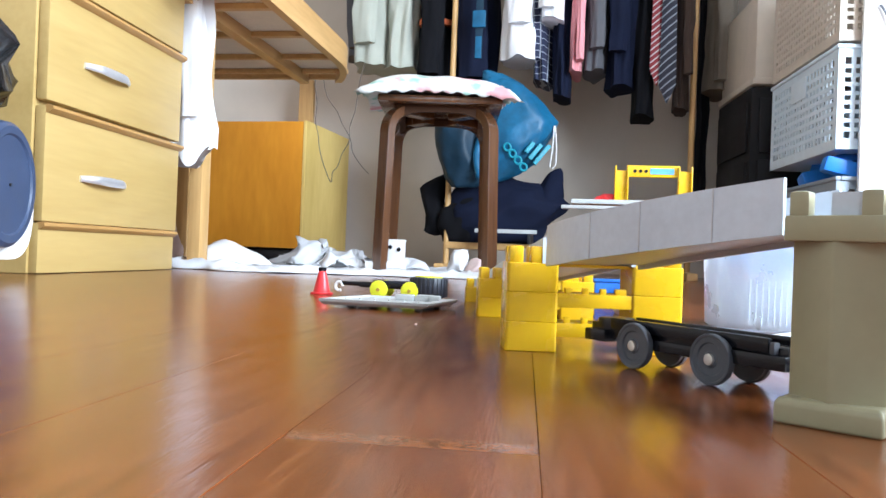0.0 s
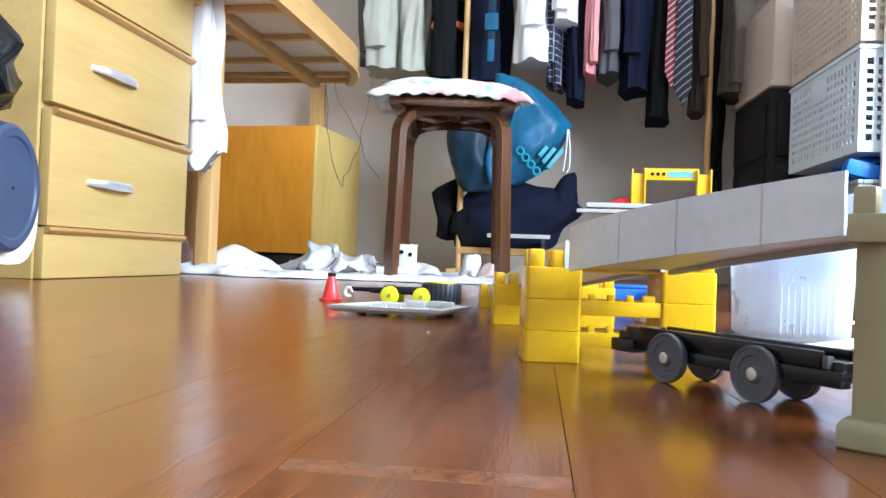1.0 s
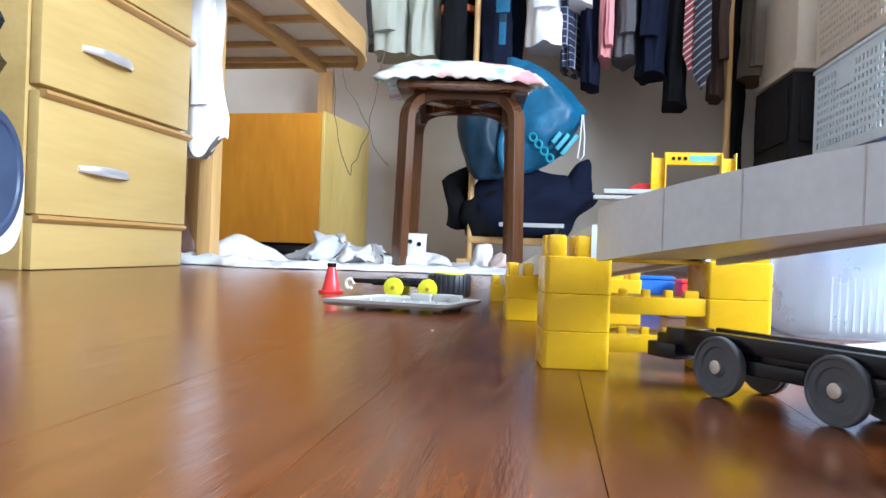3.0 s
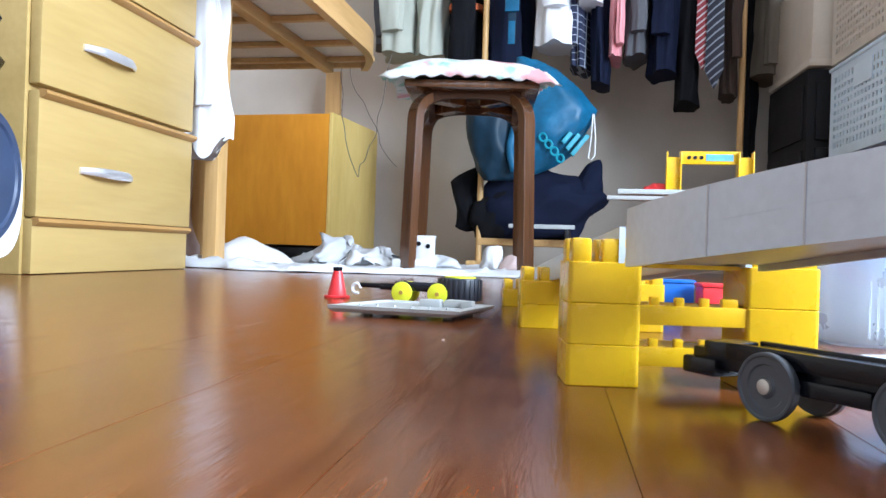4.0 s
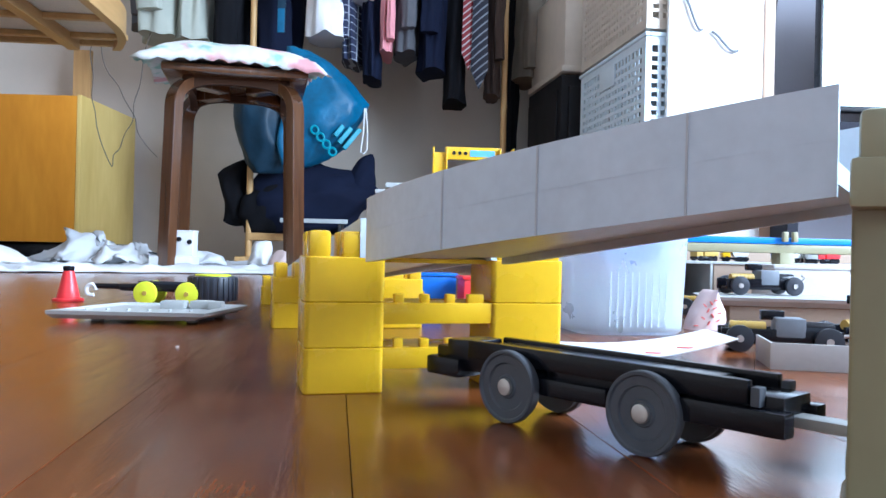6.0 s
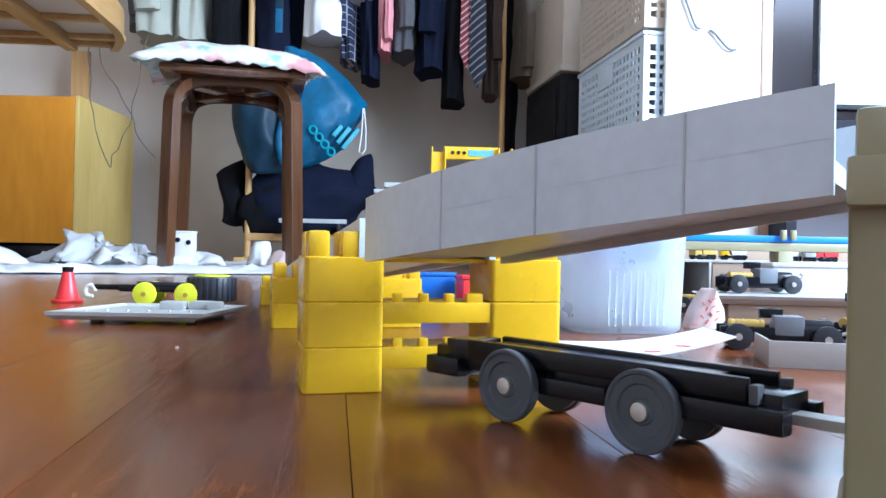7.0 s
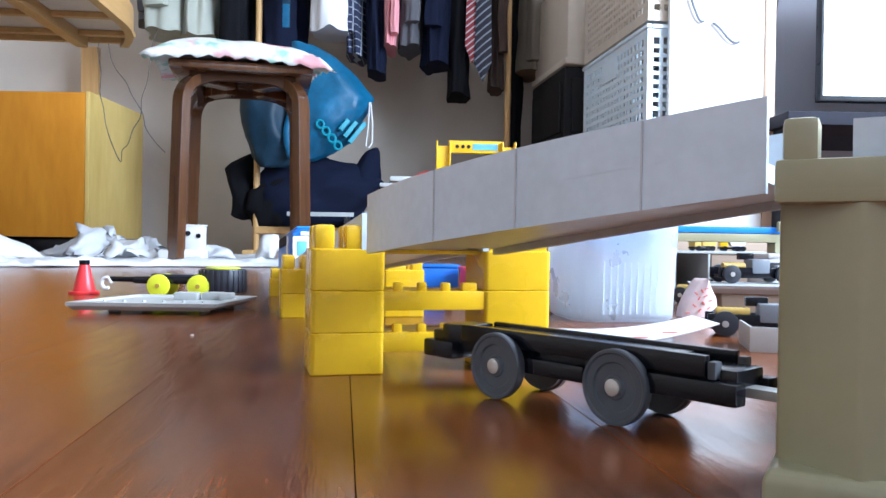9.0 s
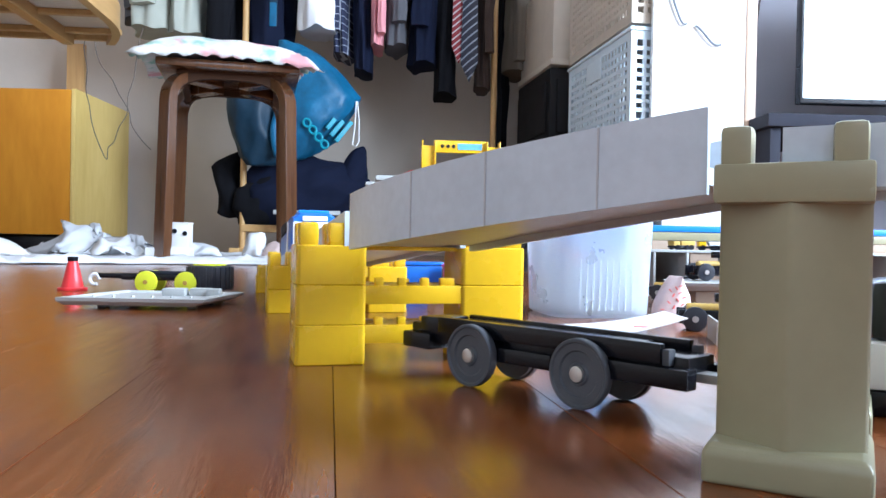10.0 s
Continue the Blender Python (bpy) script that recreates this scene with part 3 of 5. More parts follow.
M_STICK = mat("blue_sticker", (0.12, 0.35, 0.62), 0.5, 0.2, 60)


def striped(name, a, b, width, slant, thick=0.72):
    """Woven stripes at a slant."""
    m = bpy.data.materials.new(name)
    m.use_nodes = True
    n, l = m.node_tree.nodes, m.node_tree.links
    bs = n["Principled BSDF"]
    co = n.new("ShaderNodeTexCoord")
    mp = n.new("ShaderNodeMapping")
    mp.inputs["Rotation"].default_value = (0, radians(slant), 0)
    l.new(co.outputs["Object"], mp.inputs[0])
    wv = n.new("ShaderNodeTexWave")
    wv.bands_direction = "Z"
    wv.inputs["Scale"].default_value, wv.inputs["Distortion"].default_value = 0.31 / width, 0.15
    l.new(mp.outputs[0], wv.inputs[0])
    rp = n.new("ShaderNodeValToRGB")
    rp.color_ramp.interpolation = "CONSTANT"
    rp.color_ramp.elements[1].position = thick
    rp.color_ramp.elements[0].color, rp.color_ramp.elements[1].color = (*a, 1), (*b, 1)
    l.new(wv.outputs["Fac"], rp.inputs[0])
    l.new(rp.outputs[0], bs.inputs["Base Color"])
    bs.inputs["Roughness"].default_value = 0.6
    return m


def checked(name, a, b, size):
    m = bpy.data.materials.new(name)
    m.use_nodes = True
    n, l = m.node_tree.nodes, m.node_tree.links
    bs = n["Principled BSDF"]
    co = n.new("ShaderNodeTexCoord")
    mp = n.new("ShaderNodeMapping")
    mp.inputs["Scale"].default_value = (1 / size, 0.001, 1 / size)
    l.new(co.outputs["Object"], mp.inputs[0])
    br = n.new("ShaderNodeTexBrick")
    br.offset = 0
    br.inputs["Scale"].default_value, br.inputs["Mortar Size"].default_value = 1.0, 0.06
    br.inputs["Color1"].default_value = br.inputs["Color2"].default_value = (*a, 1)
    br.inputs["Mortar"].default_value = (*b, 1)
    br.inputs["Brick Width"].default_value = br.inputs["Row Height"].default_value = 1.0
    sw = n.new("ShaderNodeSeparateXYZ")
    cb = n.new("ShaderNodeCombineXYZ")
    l.new(mp.outputs[0], sw.inputs[0])
    l.new(sw.outputs[0], cb.inputs[0])
    l.new(sw.outputs[2], cb.inputs[1])
    l.new(cb.outputs[0], br.inputs[0])
    l.new(br.outputs[0], bs.inputs["Base Color"])
    bs.inputs["Roughness"].default_value = 0.9
    return m


M_TIER = striped("red_stripe", (0.24, 0.012, 0.02), (0.56, 0.50, 0.5), 0.019, 40, 0.82)
M_TIEN = striped("navy_stripe", (0.012, 0.014, 0.03), (0.26, 0.28, 0.33), 0.024, 40, 0.86)
M_PLAID = checked("navy_check", (0.02, 0.025, 0.06), (0.35, 0.37, 0.42), 0.028)


def blob(bm, rings, n=28, wob=0.0, seed=1, folds=0, power=1.0):
    """A soft body: rings of (centre, rx, ry), lying flat, with folds and wrinkles."""
    rnd = random.Random(seed)
    ph = [rnd.uniform(0, 6.3) for _ in range(4)]
    out = []
    for i, (c, rx, ry) in enumerate(rings):
        ring = []
        for k in range(n):
            a = 2 * math.pi * k / n
            f = 1 + wob * math.sin(folds * a + ph[0] + 0.35 * i) + 0.6 * wob * math.sin((folds + 3) * a + ph[1] - 0.5 * i)
            ca, sa = math.cos(a), math.sin(a)
            ca, sa = math.copysign(abs(ca) ** power, ca), math.copysign(abs(sa) ** power, sa)
            ring.append((c[0] + rx * f * ca, c[1] + ry * f * sa, c[2]))
        out.append(ring)
    return loft(bm, out)


def crumple(ob_bm, amount, scale, seed=0.0):
    for v in ob_bm.verts:
        d = noise.noise_vector(v.co * scale + Vector((seed, seed * 1.7, 0)))
        v.co += d * amount + noise.noise_vector(v.co * scale * 2.7 + Vector((seed, 3, 1))) * amount * 0.4
    return ob_bm


# ---- on and round the stool ----
def cushion():
    bm = bm_new()
    n = 34
    S = 0.204
    grid = {}
    for side in (1, -1):
        for i in range(n + 1):
            for j in range(n + 1):
                x, y = 2 * i / n - 1, 2 * j / n - 1
                edge = max(abs(x), abs(y))
                if side == -1 and edge > 0.999:
                    continue
                thick = ((1 - abs(x) ** 3.2) * (1 - abs(y) ** 3.2)) ** 0.6
                back = max(0.0, y)
                px = S * x * (1 + 0.17 * (1 - back) * abs(y) ** 3 * abs(x))
                py = S * y * (1 + 0.17 * (1 - back) * abs(x) ** 3 * abs(y))
                z = side * (0.040 if side > 0 else 0.018) * thick
                z += 0.006 * noise.noise(Vector((px * 14, py * 14, side * 2))) * (0.4 + thick)
                z += 0.005 * math.sin(29 * (x if abs(y) > abs(x) else y) + 2 * x) * max(0, edge - 0.72) / 0.28
                z -= 0.040 * (1 - 0.85 * back) * (edge ** 5) * (0.45 + 0.55 * min(abs(x), abs(y)) ** 2) + 0.010 * edge ** 6
                grid[side, i, j] = bm.verts.new((px, py, z))
    for i in range(n):
        for j in range(n):
            for side in (1, -1):
                q = [grid.get((side, a, b)) or grid[1, a, b] for a, b in ((i, j), (i + 1, j), (i + 1, j + 1), (i, j + 1))]
                bm.faces.new(q if side == 1 else q[::-1])
    return bm


single("seat_cushion", cushion(), M_FLORAL, pose(-0.226, 2.51, 0.549, 0, 0, 16), "thin white cushion with faded pink and green flowers on the stool", "cushion", smooth=180)
cup = thing("paper_box", pose(-0.290, 2.36, 0.012), "white paper box with round dark spots standing by the stool leg", "box")
bm = bm_new()
box(bm, (0, 0, 0.056), (0.044, 0.044, 0.062), 0.003)
part("body", bm, M_PAPER, cup)
part("rim", box(bm_new(), (0, 0, 0.0885), (0.047, 0.047, 0.004), 0.001), M_PAPER, cup)
part("stand", box(bm_new(), (-0.03, 0, 0.013), (0.11, 0.06, 0.026), 0.005), M_PAPER, cup)
for x, z in ((-0.012, 0.068), (0.014, 0.062)):
    part("spot", cyl(bm_new(), (x, -0.0218, z), 0.006, 0.006, "y", 14), M_BLACK, cup, "round dark spot")


def sheet_mat():
    """The crumpled white sheet that lies on the floor under the stool."""
    bm = bm_new()
    nx, ny = 190, 120
    vs = {}
    for i in range(nx + 1):
        for j in range(ny + 1):
            u, w = i / nx, j / ny
            x = -1.12 + 1.24 * u
            front = 2.04 + 0.32 * max(0, (x + 0.56) / 0.68) ** 1.1 + 0.018 * math.sin(13 * x) + 0.01 * math.sin(41 * x)
            y = front + (3.25 - front) * w
            near = max(0.25, 1 - 2.2 * w)
            ridge = lambda a, b, c: max(0.0, 1 - 6 * abs(noise.noise(Vector((a, b, c)))))
            z = 0.007 + 0.006 * noise.noise(Vector((x * 7, y * 7, 0))) + 0.003 * noise.noise(Vector((x * 22, y * 22, 5)))
            z += near * 0.020 * ridge(x * 5.5 + 1.3 * y, y * 9 - 2 * x, 4) * (0.6 + 0.4 * math.sin(5 * x + 3 * y))
            z += near * 0.010 * ridge(x * 13 - 2 * y, y * 17, 9)
            z += 0.014 * math.exp(-((w - 0.035) / 0.022) ** 2) * max(0.0, 0.35 + 1.3 * noise.noise(Vector((x * 6, 2, 1))))
            z = max(z, 0.003)
            vs[i, j] = bm.verts.new((x, y, z if j else 0.0045 + 0.006 * max(0, noise.noise(Vector((x * 11, 0, 3))))))
    for i in range(nx):
        for j in range(ny):
            bm.faces.new((vs[i, j], vs[i + 1, j], vs[i + 1, j + 1], vs[i, j + 1]))
    r = bmesh.ops.extrude_face_region(bm, geom=bm.faces[:])
    for v in r["geom"]:
        if isinstance(v, bmesh.types.BMVert):
            v.co.z = min(v.co.z + 0.0, v.co.z) - 0.0035
    bmesh.ops.recalc_face_normals(bm, faces=bm.faces)
    return bm


single("floor_sheet", sheet_mat(), M_CLOTHW, Matrix(), "crumpled white cotton sheet spread on the floor", "sheet", smooth=180)


def heap(name, c, rx, ry, h, material, label, category, seed, amount=0.014, scale=16):
    bm = bm_new()
    rings = []
    for i in range(9):
        f = i / 8
        k = math.cos(f * math.pi / 2) ** 0.55 if i < 8 else 0.08
        rings.append(((0, 0, h * f), rx * k, ry * k))
    blob(bm, rings, 36, 0.08, seed, 4)
    crumple(bm, amount, scale, seed)
    for v in bm.verts:
        v.co.z = max(v.co.z, 0.0)
    return single(name, bm, material, Matrix.Translation(c), label, category, smooth=180)


heap("crumpled_cloth", (-0.66, 2.62, 0.012), 0.10, 0.09, 0.085, M_CLOTHW, "crumpled white cloth heap lying on the floor sheet", "cloth", 3, 0.045, 17)
heap("crumpled_cloth", (-0.46, 2.42, 0.014), 0.085, 0.07, 0.05, M_CLOTHW, "small crumpled white cloth beside the stool", "cloth", 5, 0.03, 24)
heap("crumpled_cloth", (-0.15, 2.60, 0.014), 0.035, 0.035, 0.07, M_PAPER, "crumpled white tissue standing on the sheet", "tissue", 8, 0.012, 30)
heap("crumpled_cloth", (-0.09, 2.58, 0.014), 0.04, 0.03, 0.045, M_PINKT, "crumpled pale brown paper ball on the sheet", "paper", 9, 0.012, 30)
heap("crumpled_cloth", (-0.28, 2.46, 0.014), 0.07, 0.06, 0.04, M_CLOTHW, "crumpled white cloth under the stool", "cloth", 11, 0.018, 18)
pl = heap("floor_pillow", (-0.79, 2.31, 0.006), 0.115, 0.08, 0.065, M_SHIRTP, "soft white cotton pillow lying on the floor", "pillow", 14, 0.028, 9)
heap("crumpled_cloth", (-0.90, 2.2, 0.014), 0.06, 0.06, 0.17, M_PINKT, "pink patterned cloth bundled beside the desk leg", "cloth", 15, 0.02, 14)


# ---- cloth on the desk leg ----
def hanging(name, m, w, h, d, material, label, category, seed, folds=5, wob=0.1, taper=0.75, hem=0.02, n=40, group="", parts=None):
    """A hanging garment: a folded tube, shoulders at the top."""
    rnd = random.Random(seed)
    bm = bm_new()
    rings = []
    lev = 16
    for i in range(lev + 1):
        f = i / lev
        k = (1 - (1 - taper) * f ** 1.5) * (1 if f < 0.94 else 1 - (f - 0.94) * 9)
        rings.append(((0.006 * math.sin(3 * f + seed), 0.004 * math.sin(5 * f + seed), f * h), w / 2 * k, d / 2 * (1 - 0.4 * f)))
    blob(bm, rings, n, wob, seed, folds)
    for v in bm.verts:
        if v.co.z < h * 0.1:
            v.co.z += hem * math.sin(v.co.x * 60 + seed)
    crumple(bm, 0.006, 11, seed)
    t = thing(name, m, label, category, group)
    part("body", bm, material, t, smooth=55)
    return t


hung = hanging("hung_shirt", pose(-0.803, 2.03, 0.295, 0, 0, 4), 0.165, 0.85, 0.05, M_SHIRTW, "white cotton shirt hung over the desk leg", "shirt", 2, 9, 0.17, 0.7, 0.028, 72)

sb = bm_new()
blob(sb, [((0.045 - 0.02 * f, -0.026 - 0.006 * math.sin(4 * f), 0.10 + 0.55 * f), 0.026 + 0.012 * f, 0.014 + 0.006 * f) for f in (i / 12 for i in range(13))], 28, 0.1, 61, 4)
crumple(sb, 0.005, 14, 6.0)
part("sleeve", sb, M_SHIRTW, hung, smooth=55)

# ---- the clothes rack ----
RY = 3.5
rack = thing("clothes_rack", pose(0, RY, 0), "pale wooden garment rack with two posts", "clothes rack")
for x, y in ((-0.372, -0.115), (0.612, 0)):
    part("post", cyl(bm_new(), (x, y, 0.87), 0.0125, 1.74, "z", 16), M_PINE, rack)
    part("foot", box(bm_new(), (x, 0, 0.014), (0.04, 0.5, 0.028), 0.004), M_PINE, rack)
part("rail", cyl(bm_new(), (0.1135, 0, 1.70), 0.012, 1.6, "x", 16), M_PINE, rack)
part("shelf", box(bm_new(), (0.1135, 0.0, 0.105), (0.975, 0.26, 0.028), 0.003), M_PINEY, rack)
part("front_rail", box(bm_new(), (-0.105, -0.235, 0.166), (0.25, 0.012, 0.016), 0.002), M_PLATE, rack, "pale plastic front rail")
for x in (-0.2, -0.01):
    part("bracket", box(bm_new(), (x, -0.18, 0.139), (0.012, 0.12, 0.042), 0.002), M_BEZEL, rack)

GAR = "garments on the clothes rack"
clothes = [
    # x, width, hem height, depth, material, label, category, seed, y
    (-0.845, 0.10, 0.93, 0.22, M_GREYC, "dark grey jacket hanging on the rack", "jacket", 21, 0.05),
    (-0.745, 0.16, 0.872, 0.26, M_KHAKI, "pale grey-green coat hanging on the rack", "coat", 22, -0.03),
    (-0.615, 0.14, 0.862, 0.26, M_KHAKI, "pale grey-green trousers hanging on the rack", "trousers", 23, -0.01),
    (-0.47, 0.15, 0.80, 0.28, M_DARK, "black coat with an orange stripe on the rack", "coat", 24, 0.03),
    (-0.31, 0.20, 0.74, 0.28, M_NAVY, "navy coat hanging on the rack", "coat", 25, 0.06),
    (-0.10, 0.15, 0.878, 0.24, M_SHIRTW, "white shirt sleeve hanging on the rack", "shirt", 26, -0.08),
    (0.035, 0.10, 1.03, 0.24, M_SHIRTW, "white blouse with a short hem on the rack", "blouse", 27, -0.1),
    (-0.005, 0.075, 0.802, 0.22, M_PLAID, "navy checked shirt hanging on the rack", "shirt", 28, 0.0),
    (0.085, 0.075, 0.735, 0.22, M_NAVY, "dark navy trousers hanging on the rack", "trousers", 29, -0.02),
    (0.142, 0.05, 0.832, 0.22, M_PINK, "pink shirt hanging on the rack", "shirt", 30, -0.05),
    (0.215, 0.095, 0.835, 0.24, M_GREYC, "dark grey shirt hanging on the rack", "shirt", 31, -0.02),
    (0.315, 0.12, 0.775, 0.24, M_NAVY, "navy blue jacket hanging on the rack", "jacket", 32, 0.0),
    (0.405, 0.09, 0.66, 0.24, M_DARK, "black trousers hanging on the rack", "trousers", 33, 0.04),
    (0.565, 0.06, 0.69, 0.2, M_BROWN, "dark brown cardigan hanging on the rack", "cardigan", 35, 0.02),
    (0.735, 0.13, 0.80, 0.24, M_TAUPE, "dull taupe coat hanging beyond the rack post", "coat", 36, 0.22),
    (0.675, 0.05, 0.33, 0.10, M_DARK, "long narrow black coat beside the rack post", "coat", 38, 0.30),
]
for x, w, z, d, material, label, cat, seed, dy in clothes:
    g = hanging("hung_" + cat, pose(x, RY + dy, z), w, 1.69 - z, d, material, label, cat, seed, 4 + seed % 3, 0.09, 0.85, 0.006, 64, group=GAR)
    if cat in ("shirt", "jacket", "coat", "blouse", "cardigan"):
        # a sleeve that hangs down in front of the body
        sb = bm_new()
        top, low = (1.69 - z) * 0.86, 0.03 + 0.05 * (seed % 3)
        lean = 0.02 * math.sin(seed * 1.3)
        rings = [((lean * (1 - f) + 0.004 * math.sin(9 * f + seed), -d / 2 - 0.012 - 0.012 * math.sin(3 * f), low + (top - low) * f), w * (0.30 + 0.08 * f), 0.022 + 0.012 * f) for f in (i / 14 for i in range(15))]
        blob(sb, rings, 28, 0.1, seed + 50, 5)
        crumple(sb, 0.006, 16, seed)
        part("sleeve", sb, material, g, smooth=55)
    if seed == 24:
        part("stripe", blob(bm_new(), [((0, 0, 0.25), 0.082, 0.142), ((0, 0, 0.275), 0.082, 0.142)], 40, 0.09, seed, 4), M_ORANGE, g, "orange reflective stripe")


def necktie(m, h, w, material, label, seed):
    t = thing("necktie", m, label, "necktie", "neckties on the clothes rack")
    bm = bm_new()
    rings = []
    for i in range(15):
        f = i / 14
        half = w / 2 * (1 - 0.45 * f) if f > 0.06 else w / 2 * (0.06 + f / 0.06 * 0.92)
        y = 0.008 * math.sin(4 * f + seed)
        rings.append([(-half, y, h * f), (0, y - 0.007, h * f), (half, y, h * f), (0, y + 0.006, h * f)])
    loft(bm, rings)
    part("blade", bm, material, t)
    return t


necktie(pose(0.462, RY - 0.10, 0.775, 0, 0, 10), 0.92, 0.058, M_TIER, "red and white striped silk necktie on the rack", 1)
necktie(pose(0.502, RY - 0.115, 0.70, 0, 0, -8), 0.99, 0.07, M_TIEN, "navy necktie with pale slanted stripes on the rack", 2)

# the drawstring bag and what hangs with it
bag = thing("drawstring_bag", pose(0, RY - 0.17, 0.36), "teal nylon drawstring bag with cyan print hanging on the rack", "bag")
def dense(rings, k=4):
    """More rings between the given ones, eased."""
    out = []
    for a, b in zip(rings, rings[1:]):
        out += [tuple(p + (q - p) * i / k for p, q in zip(a, b)) for i in range(k)]
    return out + [rings[-1]]


SACK = ((-0.20, 0.353, 0.018, 0.015), (-0.145, 0.397, 0.082, 0.055), (-0.113, 0.455, 0.116, 0.085), (-0.098, 0.515, 0.131, 0.10), (-0.080, 0.573, 0.148, 0.10), (-0.074, 0.612, 0.155, 0.095),
        (-0.110, 0.703, 0.116, 0.085), (-0.142, 0.766, 0.090, 0.06), (-0.180, 0.805, 0.050, 0.035), (-0.21, 0.825, 0.018, 0.02))
FOLD = ((-0.285, 0.345, 0.05, 0.03), (-0.285, 0.38, 0.080, 0.06), (-0.303, 0.45, 0.095, 0.075), (-0.315, 0.546, 0.104, 0.08), (-0.318, 0.636, 0.112, 0.08), (-0.30, 0.714, 0.085, 0.06), (-0.28, 0.76, 0.03, 0.03))
bm = bm_new()
blob(bm, [((x, 0, z - 0.36), rx, ry) for x, z, rx, ry in dense(SACK)], 56, 0.02, 4, 7)
crumple(bm, 0.011, 9, 2.0)
crumple(bm, 0.004, 30, 4.0)
part("sack", bm, M_BAG, bag, smooth=180)
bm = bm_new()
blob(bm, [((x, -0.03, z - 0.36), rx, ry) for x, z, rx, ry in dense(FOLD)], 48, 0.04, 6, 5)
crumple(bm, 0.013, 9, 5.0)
# shade on the bag's left side, put into this fold's darker nylon
part("side_fold", bm, M_BAGD, bag, "side fold with shade in its dark teal colour", smooth=180)
bm = bm_new()
tube(bm, [(-0.215 + 0.012 * math.sin(7 * f), -0.10 - 0.01 * math.sin(9 * f), 0.30 - 0.29 * f) for f in (i / 12 for i in range(13))], 0.016, 10)
part("gathered_edge", bm, M_BAG, bag, "bright teal gathered edge", smooth=180)


def on_sack(x, z):
    """Front of the sack at a place."""
    return -0.098 * max(0.1, 1 - ((x + 0.09) / 0.155) ** 2) ** 0.5 - 0.004


for x, z, size in ((-0.018, 0.150, 0.05), (0.004, 0.135, 0.075), (0.028, 0.125, 0.098)):
    part("print_mark", box(bm_new(), (0, 0, 0), (0.017, 0.014, size), 0.002, pose(x, on_sack(x, z), z - 0.012, 0, 38, 22)), M_CYAN, bag, "slanted cyan bar")
for k in range(4):
    bm = bm_new()
    tube(bm, [(0.013 * math.cos(a), 0, 0.015 * math.sin(a)) for a in (2 * math.pi * i / 14 for i in range(15))], 0.0045, 6)
    x, z = -0.105 + 0.022 * k, 0.138 - 0.026 * k
    part("print_mark", bm, M_CYAN, bag, "round cyan mark", m=pose(x, on_sack(x, z), z, 0, -28, 0))
bm = bm_new()
tube(bm, [(0.070, -0.03, 0.235), (0.066, -0.03, 0.14), (0.058, -0.03, 0.07), (0.070, -0.03, 0.063), (0.082, -0.03, 0.08), (0.082, -0.03, 0.15), (0.074, -0.03, 0.235)], 0.0028, 8)
part("cord", bm, M_PAPER, bag, "white cord")
st = thing("strap", pose(-0.25, RY - 0.2, 0.87), "blue webbing strap with a plastic buckle on the rack", "strap")
part("webbing", box(bm_new(), (0, 0, 0.40), (0.03, 0.003, 0.80), 0.001), M_BAGD, st)
part("buckle", box(bm_new(), (0, -0.006, 0.16), (0.055, 0.014, 0.07), 0.006), M_BAG, st, "blue plastic buckle")
part("strap_end", box(bm_new(), (0, -0.004, 0.045), (0.026, 0.005, 0.09), 0.002), M_BAG, st, "bright blue strap end")

jk = thing("black_jacket", pose(0, RY - 0.06, 0.1195), "black jacket heaped on the rack's lower shelf", "jacket")
for name, rings, seed, amount, mt in (
        ("torso", ((-0.18, 0.0, 0.18, 0.09), (-0.17, 0.07, 0.22, 0.11), (-0.145, 0.14, 0.255, 0.12), (-0.13, 0.175, 0.262, 0.11), (-0.15, 0.22, 0.225, 0.10), (-0.18, 0.265, 0.15, 0.08), (-0.2, 0.29, 0.06, 0.04)), 12, 0.02, M_NAVY),
        ("sleeve", ((-0.43, 0.026, 0.015, 0.02), (-0.44, 0.055, 0.048, 0.045), (-0.43, 0.12, 0.052, 0.05), (-0.45, 0.18, 0.055, 0.05), (-0.45, 0.225, 0.062, 0.05), (-0.415, 0.265, 0.035, 0.03), (-0.40, 0.285, 0.01, 0.01)), 13, 0.018, M_DARK),
        ("hood", ((0.0, 0.10, 0.08, 0.05), (0.02, 0.16, 0.085, 0.06), (0.035, 0.21, 0.072, 0.05), (0.058, 0.26, 0.045, 0.035), (0.078, 0.30, 0.022, 0.02), (0.088, 0.322, 0.005, 0.006)), 14, 0.016, M_NAVY),
        ("lining", ((-0.3, 0.0, 0.1, 0.08), (-0.3, 0.06, 0.12, 0.1), (-0.29, 0.13, 0.12, 0.1), (-0.27, 0.19, 0.09, 0.08), (-0.25, 0.23, 0.03, 0.03)), 15, 0.02, M_DARK)):
    bm = bm_new()
    rr_ = []
    for i in range(len(rings) - 1):
        for k in range(4):
            f = k / 4
            rr_.append(tuple(rings[i][j] * (1 - f) + rings[i + 1][j] * f for j in range(4)))
    rr_.append(rings[-1])
    blob(bm, [((x, 0, z), rx, ry) for x, z, rx, ry in rr_], 56, 0.04, seed, 5)
    crumple(bm, amount, 7, seed)
    for v in bm.verts:
        v.co.z = max(v.co.z, 0)
    part(name, bm, mt, jk, smooth=180)

